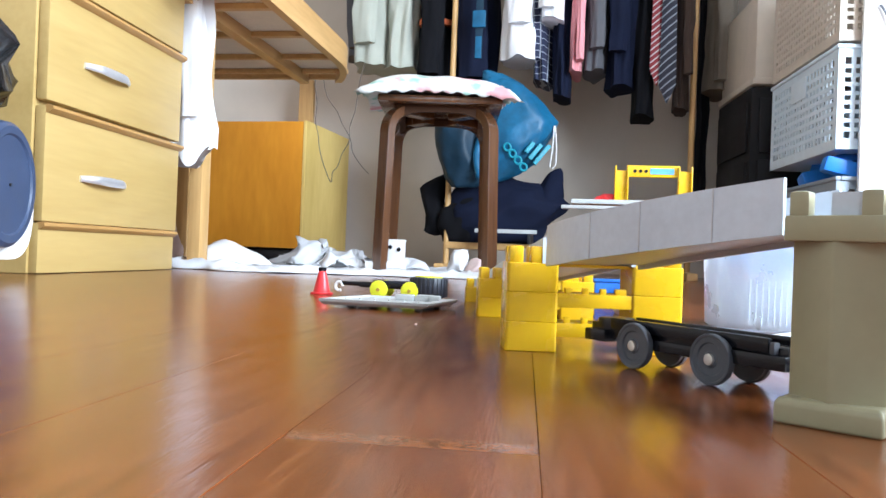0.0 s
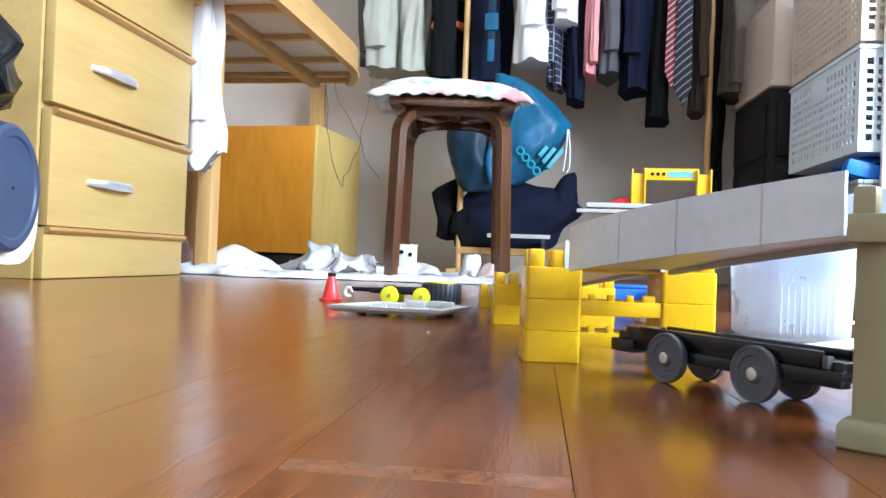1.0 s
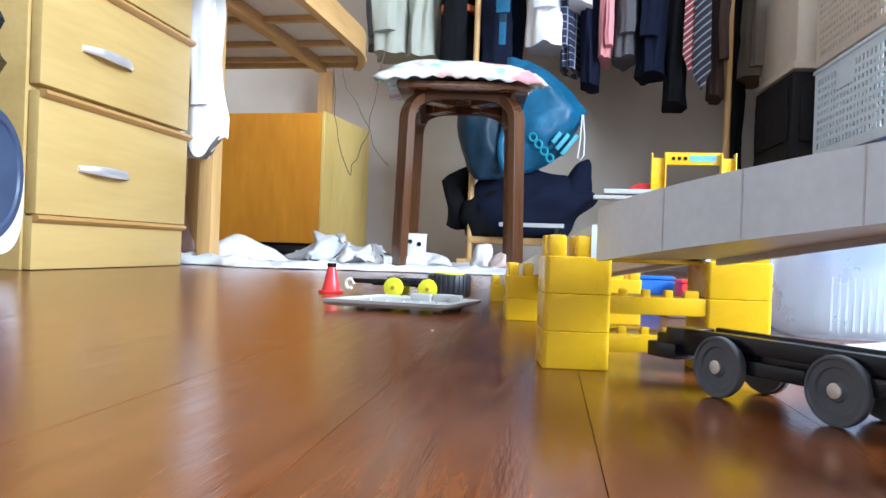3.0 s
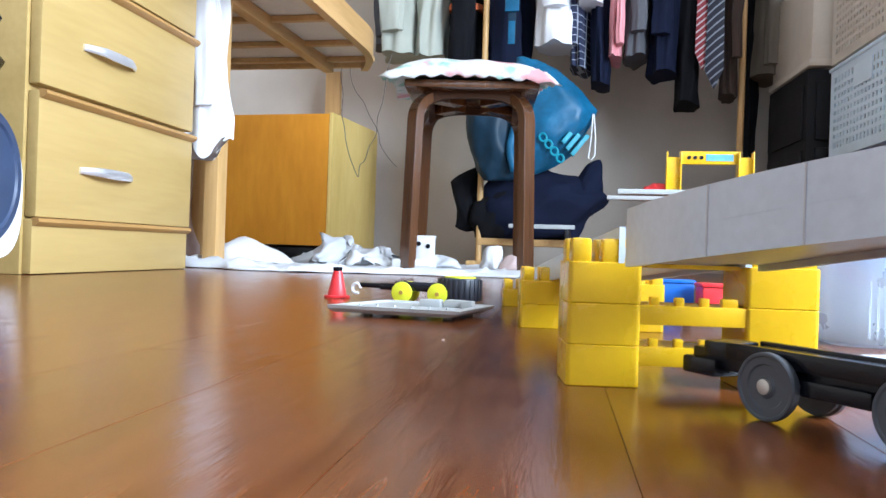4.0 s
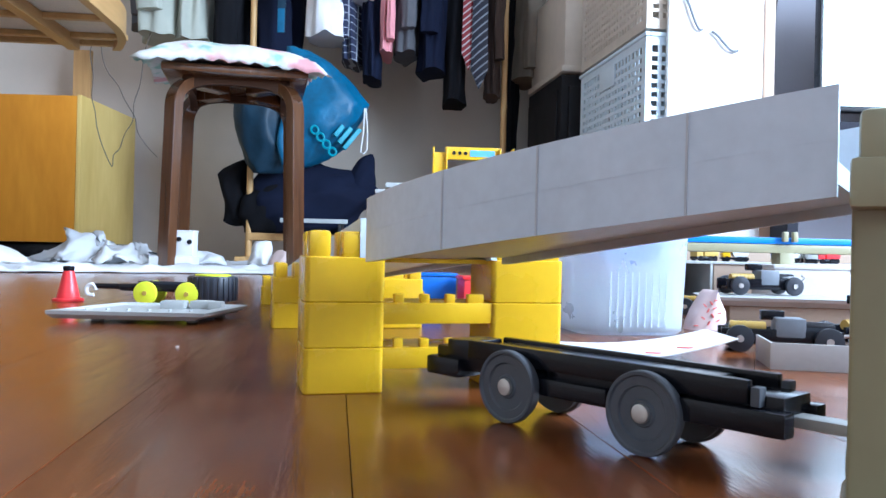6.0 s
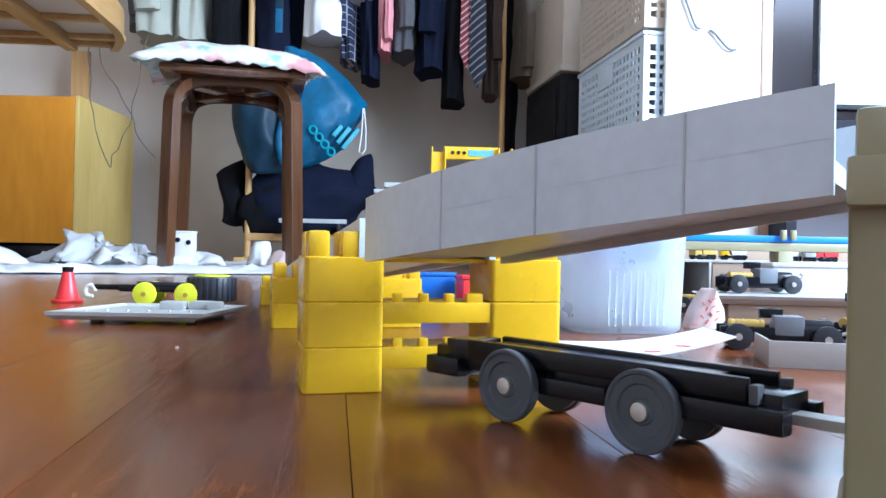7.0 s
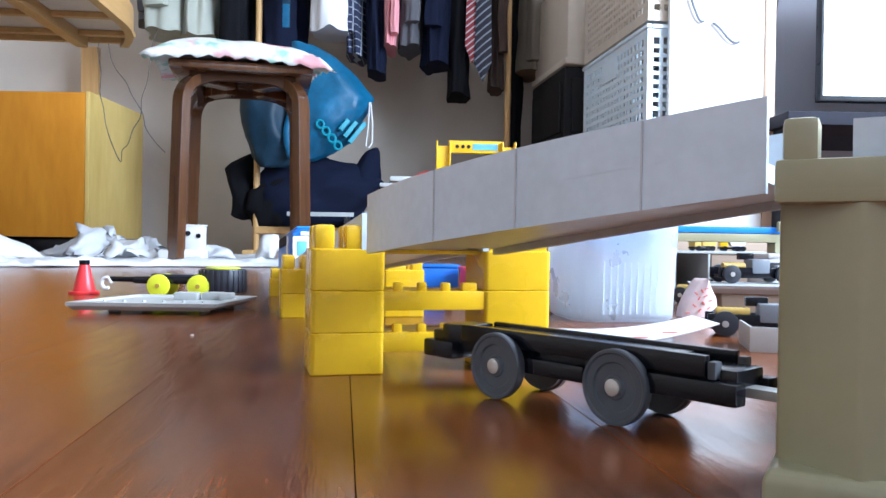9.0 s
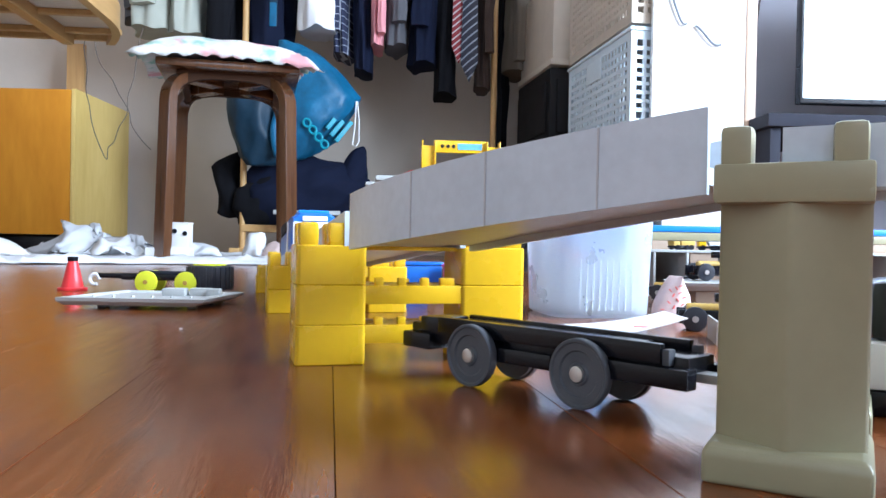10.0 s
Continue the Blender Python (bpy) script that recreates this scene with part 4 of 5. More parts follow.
def smooth_path(pts, n=6):
    """A rounded way through points."""
    p = [Vector(q) for q in pts]
    out = []
    for i in range(len(p) - 1):
        a, b, c, d = p[max(i - 1, 0)], p[i], p[i + 1], p[min(i + 2, len(p) - 1)]
        for k in range(n):
            t = k / n
            out.append(0.5 * (2 * b + (c - a) * t + (2 * a - 5 * b + 4 * c - d) * t * t + (3 * b - a - 3 * c + d) * t ** 3))
    return out + [p[-1]]


# wires that hang behind the cabinet
for k, pts in enumerate((((-0.985, 3.45, 1.0), (-0.972, 3.37, 0.85), (-0.970, 3.33, 0.784), (-0.957, 3.33, 0.70), (-0.962, 3.335, 0.62), (-0.946, 3.33, 0.56), (-0.937, 3.33, 0.50), (-0.913, 3.325, 0.43), (-0.879, 3.33, 0.356), (-0.873, 3.33, 0.40), (-0.853, 3.335, 0.425),
                          (-0.833, 3.33, 0.48), (-0.805, 3.33, 0.53), (-0.803, 3.335, 0.60), (-0.780, 3.33, 0.67), (-0.767, 3.33, 0.78), (-0.76, 3.36, 0.86), (-0.75, 3.45, 1.0)),
                         ((-0.98, 3.46, 1.0), (-0.96, 3.40, 0.86), (-0.940, 3.37, 0.775), (-0.919, 3.37, 0.721), (-0.880, 3.375, 0.67), (-0.854, 3.37, 0.618), (-0.813, 3.37, 0.55), (-0.800, 3.37, 0.493), (-0.765, 3.375, 0.44), (-0.725, 3.37, 0.40)))):
    w = thing("hanging_wire", pose(0, 0, 0), "thin dark cable hanging under the desk", "cable")
    part("wire", tube(bm_new(), smooth_path(pts), 0.0018, 8), M_WIRE, w)


# ---- vacuum cleaner beside the dresser ----
vac = thing("vacuum_cleaner", pose(-0.570, 1.2, 0, 0, 0, 20), "black canister vacuum cleaner with a large slate wheel", "vacuum cleaner")
bm = bm_new()
blob(bm, [((-0.14, 0, z), rx, ry) for z, rx, ry in ((0.02, 0.06, 0.12), (0.04, 0.10, 0.17), (0.10, 0.125, 0.19), (0.18, 0.125, 0.185), (0.25, 0.11, 0.15), (0.30, 0.07, 0.1), (0.32, 0.03, 0.05))], 36, 0, 1, 1, 0.8)
part("body", bm, M_VAC, vac, smooth=180)
n = 56
prof = [(0.001, 0.012), (0.074, 0.012), (0.077, 0.015), (0.088, 0.015), (0.094, 0.010), (0.096, 0.0), (0.092, -0.016), (0.03, -0.03), (0.001, -0.03)]
wheel = part("wheel", loft(bm_new(), [[(x, r * math.cos(2 * math.pi * k / n), r * math.sin(2 * math.pi * k / n)) for k in range(n)] for r, x in prof]), M_VACW, vac, "slate blue plastic wheel",
             m=pose(0.0, 0, 0.145), smooth=35)
part("hub", cyl(bm_new(), (0.0125, 0, 0), 0.0025, 0.003, "x", 14), M_VAC, wheel)
bm = bm_new()
loft(bm, [[(x, 0.02 + 0.092 * math.copysign(abs(math.cos(a)) ** 0.7, math.cos(a)), 0.135 + 0.092 * math.copysign(abs(math.sin(a)) ** 0.7, math.sin(a))) for a in (2 * math.pi * k / 40 for k in range(40))] for x in (-0.048, -0.036)])
part("side_plate", bm, M_WHITE, vac, "white plastic side plate", m=pose(0.026, 0.036, -0.012))
part("caster", cyl(bm_new(), (-0.05, -0.1, 0.02), 0.02, 0.03, "x", 18, bevel=0.003), M_BLACK, vac)
part("stand", box(bm_new(), (-0.1, 0.0, 0.012), (0.09, 0.22, 0.024), 0.005), M_BLACK, vac)
bm = bm_new()
blob(bm, [((-0.13, 0.06, z), rx, ry) for z, rx, ry in ((0.27, 0.06, 0.06), (0.3, 0.1, 0.12), (0.34, 0.11, 0.13), (0.39, 0.1, 0.12), (0.43, 0.06, 0.07), (0.45, 0.02, 0.03))], 36, 0.08, 3, 6)
crumple(bm, 0.03, 20, 1.0)
part("dust_bag", bm, M_FILM, vac, "crumpled glossy black dust bag", smooth=60)

# ---- baskets and boxes on the east side ----
def basket(m, L, Wd, H, material, label, nl, nw, nh, margin=0.03, end_margin=0.03):
    """An open basket with lattice walls: y runs along its length."""
    t = thing("basket", m, label, "basket", "stacked plastic baskets")
    th = 0.004
    def wall(length, ncol, margin=margin):
        bm = bm_new()
        cw = (length - 2 * margin) / ncol
        rh = (H - 2 * 0.03) / nh
        box(bm, (0, length / 2, 0.015), (th, length, 0.03))
        box(bm, (0, length / 2, H - 0.015), (th, length, 0.03))
        for y0, y1 in ((0, margin), (length - margin, length)):
            box(bm, (0, (y0 + y1) / 2, H / 2), (th * 0.98, y1 - y0, H - 0.058))
        up = mesh_of("bar", box(bm_new(), (0, 0, 0), (th * 0.94, cw * 0.48, H - 0.058)), material, 0)
        flat = mesh_of("bar", box(bm_new(), (0, 0, 0), (th * 0.9, length - 2 * margin + 0.002, rh * 0.44)), material, 0)
        return bm, [(up, (0, margin + i * cw, H / 2)) for i in range(1, ncol)] + [(flat, (0, length / 2, 0.03 + j * rh)) for j in range(1, nh)]

    def put(name, made, m):
        w = part(name, made[0], material, t, m=m, smooth=0)
        for me, c in made[1]:
            b = new("bar", me)
            b.parent = w
            b.matrix_local = Matrix.Translation(c)
    put("side_wall", wall(L, nl), pose(0, 0, 0))
    put("side_wall", wall(L, nl), pose(Wd, 0, 0))
    put("end_wall", wall(Wd - th, nw, end_margin), pose(Wd - th / 2, th / 2, 0, 0, 0, 90))
    put("end_wall", wall(Wd - th, nw, end_margin), pose(Wd - th / 2, L - th / 2, 0, 0, 0, 90))
    if H < 0.3:
        part("label_plate", box(bm_new(), (-0.003, 0.30, H - 0.062), (0.004, 0.13, 0.066), 0.001), material, t, "blank moulded label plate")
    part("base", box(bm_new(), (Wd / 2, L / 2, 0.003), (Wd - 0.008, L - 0.008, 0.006)), material, t, smooth=0)
    rim = bm_new()
    for c, s in (((0, L / 2, H), (0.016, L + 0.016, 0.012)), ((Wd, L / 2, H), (0.016, L + 0.016, 0.012)), ((Wd / 2, 0, H), (Wd - 0.016, 0.016, 0.012)), ((Wd / 2, L, H), (Wd - 0.016, 0.016, 0.012))):
        box(rim, c, s, 0.004)
    part("rim", rim, material, t)
    return t


BT = 8.1
basket(pose(0.925, 2.575, 0.405, 0, 0, 7.3), 0.565, 0.25, 0.290, M_BASKB, "pale blue plastic laundry basket with square holes, on a stack", 19, 9, 9, 0.03, 0.014)
basket(pose(0.925, 2.575, 0.712, 0, 0, 7.3), 0.565, 0.25, 0.31, M_BASKT, "pale beige plastic basket with small square holes, on a stack", 22, 9, 11, 0.03, 0.014)
basket(pose(0.930, 2.575, 0.004, 0, 0, 7.3), 0.565, 0.25, 0.318, M_BASKG, "blue-grey plastic basket with square holes at the stack's foot", 13, 8, 9)
for k in range(6):
    bm = box(bm_new(), (0, 0, 0), (0.11, 0.06, 0.045), 0.01, pose(0, 0, 0, 20 * math.sin(k * 2), 15 * math.cos(k * 3), k * 47))
    bb = single("plastic_scoop", bm, M_BLUEB, pose(0.955 + 0.04 * (k % 4), 2.62 + 0.07 * k, 0.355 + 0.028 * (k % 2)), "bright blue plastic toy piece lying in the basket", "toy piece", "blue plastic pieces")
ob = thing("storage_box", pose(0.80, 3.20, 0.73, 0, 0, BT), "pale beige plastic storage box with a ribbed lid", "storage box")
part("body", box(bm_new(), (0.17, 0.22, 0.17), (0.34, 0.44, 0.33), 0.012), M_BASKT, ob)
part("lip", box(bm_new(), (0.17, 0.22, 0.012), (0.36, 0.46, 0.024), 0.006), M_BASKT, ob)
dr = thing("drawer_unit", pose(0.79, 3.20, 0, 0, 0, BT), "dark plastic drawer unit under the storage box", "drawer unit")
part("frame", box(bm_new(), (0.18, 0.23, 0.363), (0.35, 0.44, 0.722), 0.006), M_DRAWER, dr)
for k in range(3):
    part("drawer", box(bm_new(), (0.18, 0.0, 0.13 + 0.225 * k), (0.30, 0.016, 0.20), 0.006), M_DRAWER, dr)
    part("drawer_side", box(bm_new(), (0.0, 0.23, 0.13 + 0.225 * k), (0.01, 0.38, 0.19), 0.004), M_DRAWER, dr)

pn = thing("white_panel", pose(0.978, 2.545, 0), "tall plain white panel with a wooden edge strip", "panel")
part("board", box(bm_new(), (0.134, 0.012, 0.85), (0.268, 0.022, 1.70), 0.002), M_WHITE, pn)
part("edge_strip", box(bm_new(), (0.285, 0.014, 0.85), (0.032, 0.03, 1.70), 0.003), M_TRIM, pn, "brown wooden edge strip")
for x0, z0, x1, z1 in ((0.036, 0.797, 0.093, 0.702), (0.118, 0.697, 0.194, 0.645)):
    pts = [(x0 + (x1 - x0) * f, -0.006 - 0.004 * math.sin(math.pi * f), z0 + (z1 - z0) * (0.5 - 0.5 * math.cos(math.pi * min(1, f * 1.05))) - 0.01 * math.sin(math.pi * f)) for f in (i / 10 for i in range(11))]
    part("hook", tube(bm_new(), pts, 0.0036, 8), M_SLATE, pn, "curved grey wire hook")
single("wall_alcove", box(bm_new(), (1.76, 3.05, 1.2), (1.28, 0.1, 2.4)), M_WALLG, Matrix(), "plain lilac-grey wall behind the television", "wall", kind="structure", smooth=0)

tv = thing("television", pose(1.436, 2.6, 0.435), "flat television with a bright white screen on a board", "television")
part("housing", box(bm_new(), (0.42, 0.02, 0.31), (0.84, 0.035, 0.50), 0.006), M_BEZEL, tv)
part("screen", box(bm_new(), (0.42, 0.001, 0.316), (0.824, 0.006, 0.480), 0.001), M_SCREEN, tv, "bright white screen", smooth=0)
part("neck", box(bm_new(), (0.42, 0.03, 0.04), (0.08, 0.03, 0.08), 0.004), M_BEZEL, tv)
part("foot", box(bm_new(), (0.42, 0.02, 0.007), (0.36, 0.16, 0.014), 0.004), M_BEZEL, tv)
tb = thing("television_board", pose(1.26, 2.42, 0), "dark slate low television board", "sideboard")
part("top", box(bm_new(), (0.56, 0.27, 0.415), (1.12, 0.54, 0.036), 0.004), M_DARKBLUE, tb)
for x in (0.03, 1.08):
    part("side", box(bm_new(), (x, 0.27, 0.198), (0.03, 0.5, 0.396), 0.003), M_DARKBLUE, tb)
bm = tube(bm_new(), [(1.50, 2.985, 1.1), (1.47, 2.985, 0.85), (1.43, 2.98, 0.66), (1.38, 2.97, 0.52), (1.33, 2.93, 0.438)], 0.0035, 8)
single("television_cable", bm, M_WIRE, Matrix(), "thin black cable running down the alcove wall", "cable")

# ---- toys further off ----
tub = thing("storage_tub", pose(0.4815, 1.09, 0, 0, 0, 8), "frosted translucent plastic tub with toys inside, on the floor", "tub")
def rr(w, d, z, r, n=6):
    pts = []
    for cx, cy, a0 in ((w - r, d - r, 0), (r - w, d - r, 90), (r - w, r - d, 180), (w - r, r - d, 270)):
        for i in range(n + 1):
            a = radians(a0 + 90 * i / n)
            pts.append((cx + r * math.cos(a), cy + r * math.sin(a), z))
    return pts
bm = bm_new()
loft(bm, [rr(0.044, 0.044, 0.0, 0.02), rr(0.0485, 0.0485, 0.003, 0.026), rr(0.0505, 0.0505, 0.055, 0.027), rr(0.053, 0.053, 0.118, 0.028), rr(0.0515, 0.0515, 0.118, 0.027), rr(0.049, 0.049, 0.055, 0.026), rr(0.0465, 0.0465, 0.006, 0.024)])
tb1 = part("shell", bm, M_TUB, tub)
bm = bm_new()
for k in range(9):
    box(bm, (-0.024 + 0.006 * k, -0.0499, 0.03), (0.0014, 0.001, 0.045), 0.0003)
part("ribs", bm, M_TUB, tub)
for x, y, z, s, m_ in ((-0.012, -0.021, 0.078, 0.030, M_BLUEB), (0.020, -0.026, 0.070, 0.020, M_BLUEB), (0.018, -0.004, 0.086, 0.026, M_BLUEB), (-0.014, 0.013, 0.06, 0.018, M_RED), (0.0, 0.0, 0.028, 0.036, M_PAPER), (0.010, 0.014, 0.066, 0.02, M_BLUEB)):
    single("toy_brick", box(bm_new(), (0, 0, 0), (s * 1.4, s, s * 0.9), 0.003, pose(0, 0, 0, 10, 20, 40 * x * 100)), m_, pose(0.4815 + x, 1.09 + y, z), "small plastic toy brick inside the tub", "toy brick", "toy bricks in the tub")


def curled_paper(m, w, d, curl, label, lines=0):
    t = thing("paper_sheet", m, label, "paper")
    bm = bm_new()
    n = 20
    rings = []
    for i in range(n + 1):
        f = i / n
        z = 0.0012 + curl * max(0, (f - 0.45) / 0.55) ** 2
        rings.append([(w * f, 0, z), (w * f, d, z * 0.8 + 0.0003), (w * f, d, z * 0.8 + 0.0009), (w * f, 0, z + 0.0006)])
    loft(bm, rings)
    part("sheet", bm, M_PAPER, t, smooth=60)
    for k in range(lines):
        f = 0.70 + 0.12 * k
        z = 0.0012 + curl * ((f - 0.45) / 0.55) ** 2
        part("print_bar", box(bm_new(), (w * f, 0.012, z + 0.0014), (0.010, 0.0025, 0.0006)), M_INK, t, "faded red printed bar", smooth=0)
    return t


curled_paper(pose(0.345, 0.893, 0, 0, 0, -8), 0.158, 0.090, 0.016, "white paper sheet with a curled edge and red print", 2)
cb = thing("card_strip", pose(0.530, 0.868, 0, 0, 0, -14), "folded grey card strip standing on the floor", "card")
part("front", box(bm_new(), (0.04, 0, 0.008), (0.10, 0.0016, 0.016), 0.0004), M_CARD, cb)
part("side", box(bm_new(), (-0.0092, 0.024, 0.008), (0.0016, 0.048, 0.016), 0.0004), M_CARD, cb)

# the beige viaduct with blue track, far to the east
via = thing("toy_viaduct", pose(0.62, 1.47, 0, 0, 0, 4), "beige toy viaduct carrying blue plastic track", "toy viaduct")
part("track", box(bm_new(), (0.28, 0.0, 0.0905), (0.62, 0.045, 0.009), 0.002), M_BLUEB, via, "bright blue track")
part("beam", box(bm_new(), (0.28, -0.005, 0.0795), (0.62, 0.035, 0.012), 0.002), M_BEIGE, via)
for x in (0.19, 0.33, 0.47):
    p = part("pier", box(bm_new(), (x, -0.01, 0.04), (0.022, 0.024, 0.074), 0.002), M_BEIGE, via)
    for dx in (-0.007, 0.007):
        part("merlon", box(bm_new(), (x + dx, -0.027, 0.096), (0.007, 0.007, 0.014), 0.0015), M_BEIGE, p)
shelf = thing("low_shelf", pose(0.60, 1.58, 0, 0, 0, 4), "low brown cardboard shelf with small toys on it", "shelf")
part("board", box(bm_new(), (0.33, 0.07, 0.0575), (0.68, 0.14, 0.004), 0.001), M_PLATE, shelf, "pale grey shelf board")
part("back", box(bm_new(), (0.33, 0.15, 0.045), (0.68, 0.006, 0.09), 0.001), M_CARDB, shelf)
for x in (0.0, 0.10, 0.155, 0.34, 0.5, 0.66):
    part("divider", box(bm_new(), (x, 0.07, 0.0277), (0.004, 0.14, 0.0552), 0.001), M_PLATE, shelf)
part("flap", box(bm_new(), (0.215, 0.004, 0.0277), (0.11, 0.003, 0.0552), 0.001), M_CARDB, shelf, "folded brown card flap")


def toy_truck(x, turn, paint, cab_paint, label, bed):
    """A small truck: chassis, cab with a window band, and a tipping bed or box."""
    t = thing("toy_vehicle", pose(0.60 + x, 1.615 + 0.07 * x, 0.0596, 0, 0, turn), label, "toy vehicle", "toy vehicles on the low shelf")
    part("chassis", box(bm_new(), (0, 0, 0.005), (0.042, 0.016, 0.004), 0.001), M_BLACK, t)
    cab = part("cab", box(bm_new(), (-0.014, 0, 0.0135), (0.013, 0.017, 0.014), 0.002), cab_paint, t)
    part("window", box(bm_new(), (-0.0142, 0, 0.0165), (0.0138, 0.0176, 0.0045), 0.0006), M_BEZEL, cab)
    bm = bm_new()
    if bed:
        loft(bm, [[(sx * a + 0.008, sy * b, z) for sx, sy in ((-1, -1), (1, -1), (1, 1), (-1, 1))] for a, b, z in ((0.009, 0.007, 0.008), (0.0155, 0.0095, 0.019), (0.0145, 0.0085, 0.019), (0.0085, 0.006, 0.010))])
    else:
        box(bm, (0.008, 0, 0.0145), (0.028, 0.018, 0.014), 0.002)
    part("bed", bm, paint, t)
    for dx in (-0.013, 0.006, 0.015):
        for dy in (-0.0075, 0.0075):
            part("wheel", cyl(bm_new(), (dx, dy, 0.0042), 0.0042, 0.004, "y", 14), M_BLACK, t)


toy_truck(0.155, 20, M_GOLD, M_GOLD, "orange-yellow toy truck on the low shelf", False)
toy_truck(0.205, -6, M_PAPER, M_YEL, "white toy tipper truck with a yellow cab on the shelf", True)
toy_truck(0.290, 10, M_PAPER, M_BLUE, "blue and white toy truck on the low shelf", False)
toy_truck(0.328, 84, M_PLATE, M_PLATE, "pale grey toy truck on the low shelf", True)
toy_truck(0.358, 15, M_RED, M_RED, "red toy fire truck on the low shelf", False)


def lying_chassis(m, label, tall=1.0):
    """Bare works of a toy train lying about: frame plates, gear train, motor can, roller, wheels."""
    t = thing("toy_mechanism", m, label, "toy mechanism", "black toy mechanisms")
    for y in (-0.010, 0.010):
        part("side_plate", box(bm_new(), (0, y, 0.011), (0.080, 0.0025, 0.011), 0.0006), M_BLACK, t)
    part("floor_plate", box(bm_new(), (0, 0, 0.0075), (0.076, 0.018, 0.003), 0.0006), M_BLACK, t)
    part("gearbox", box(bm_new(), (0.006, -0.002, 0.0175), (0.020, 0.019, 0.014 * tall), 0.0015), M_SLATE, t, "slate grey gearbox")
    part("motor", cyl(bm_new(), (0.026, 0, 0.0155), 0.0065, 0.020, "x", 18, bevel=0.001), M_BLACK, t)
    roller = part("roller", cyl(bm_new(), (-0.022, -0.006, 0.0175), 0.0038, 0.024, "x", 14), M_GOLD, t, "brass-coloured roller")
    for k in range(6):
        part("groove", cyl(bm_new(), (-0.032 + 0.004 * k, -0.006, 0.0175), 0.0042, 0.0012, "x", 14), M_GOLD, roller)
    part("hook", tube(bm_new(), [(0.038, 0, 0.012), (0.047, 0, 0.013), (0.051, 0, 0.018), (0.047, 0, 0.020)], 0.0013, 8), M_STEEL, t, "bent steel hook")
    for dx in (-0.028, 0.030):
        for dy in (-0.0145, 0.0145):
            w_ = part("wheel", cyl(bm_new(), (dx, dy, 0.0095), 0.0095, 0.004, "y", 24, bevel=0.0008), M_TYRE, t)
            part("hub", cyl(bm_new(), (dx, dy * 1.15, 0.0095), 0.0025, 0.0015, "y", 10), M_STEEL, w_)
    part("switch", box(bm_new(), (-0.004, 0.004, 0.0255 * tall), (0.016, 0.007, 0.007), 0.001), M_BLACK, t)
    return t


lying_chassis(pose(0.655, 1.195, 0.0287, 0, 0, 6), "black toy train works with a brass roller on the road plate", 1.1)
lying_chassis(pose(0.640, 1.275, 0.0, 0, 0, -35), "black toy train works lying behind the road plate")
lying_chassis(pose(0.566, 0.958, 0.0, 0, 0, -14), "black toy train works with a slate gearbox on the floor")
lying_chassis(pose(0.655, 1.005, 0.0, 0, 0, 28), "black toy train works lying before the road plate", 1.4)
tray = thing("toy_road_plate", pose(0.582, 1.155, 0, 0, 0, -6), "pale grey toy road plate propped on blocks", "toy plate")
bm = bm_new()
loft(bm, [[(x0, y0, z), (x1, y0, z), (x1, y1, z), (x0 + 0.01, y1, z)] for x0, x1, y0, y1, z in ((0.016, 0.228, 0.010, 0.072, 0.0190), (0.002, 0.236, 0.002, 0.078, 0.0245), (0.0, 0.238, 0.0, 0.080, 0.0275), (0.008, 0.232, 0.006, 0.074, 0.0285))])
part("plate", bm, M_PLATE, tray, smooth=20)
part("prop", box(bm_new(), (0.13, 0.035, 0.0095), (0.20, 0.045, 0.019), 0.002), M_CARDB, tray, "brown card prop")
wb = thing("rounded_box", pose(0.765, 1.40, 0, 0, 0, 6), "off-white plastic box with rounded corners on the floor", "box")
part("body", box(bm_new(), (0.055, 0.03, 0.028), (0.11, 0.06, 0.054), 0.008), M_CARD, wb)
part("lid", box(bm_new(), (0.055, 0.03, 0.0555), (0.112, 0.062, 0.006), 0.0028), M_CARD, wb)
for x, y, turn in ((0.72, 1.33, 12), (0.56, 1.36, -20), (0.86, 1.30, 30)):
    curled_paper(pose(x, y, 0, 0, 0, turn), 0.13, 0.08, 0.012, "loose white paper sheet lying on the floor")
bm = bm_new()
blob(bm, [((0.006 * z / 0.04, 0, z), rx, 0.012) for z, rx in ((0, 0.019), (0.008, 0.0195), (0.017, 0.017), (0.026, 0.011), (0.033, 0.006), (0.036, 0.002))], 24, 0.05, 3, 5)
pc = thing("card_figure", pose(0.570, 1.115, 0, 0, 0, 12), "pale card wedge with red scribbled marks", "card")
part("wedge", bm, M_PINKT, pc, smooth=50)
for k in range(11):
    u, v = ((k * 0.382) % 1.0 - 0.5), 0.004 + 0.0023 * k
    x = u * 0.030 * (1 - 0.65 * v / 0.03)
    y = -0.012 * max(0.2, 1 - (x / 0.0195) ** 2) ** 0.5 - 0.0006
    part("mark", box(bm_new(), (0, 0, 0), (0.0038, 0.0014, 0.0009), 0, pose(x, y, v, 0, 60 * math.sin(k * 5), 0)), M_INK, pc, "short red mark", smooth=0)

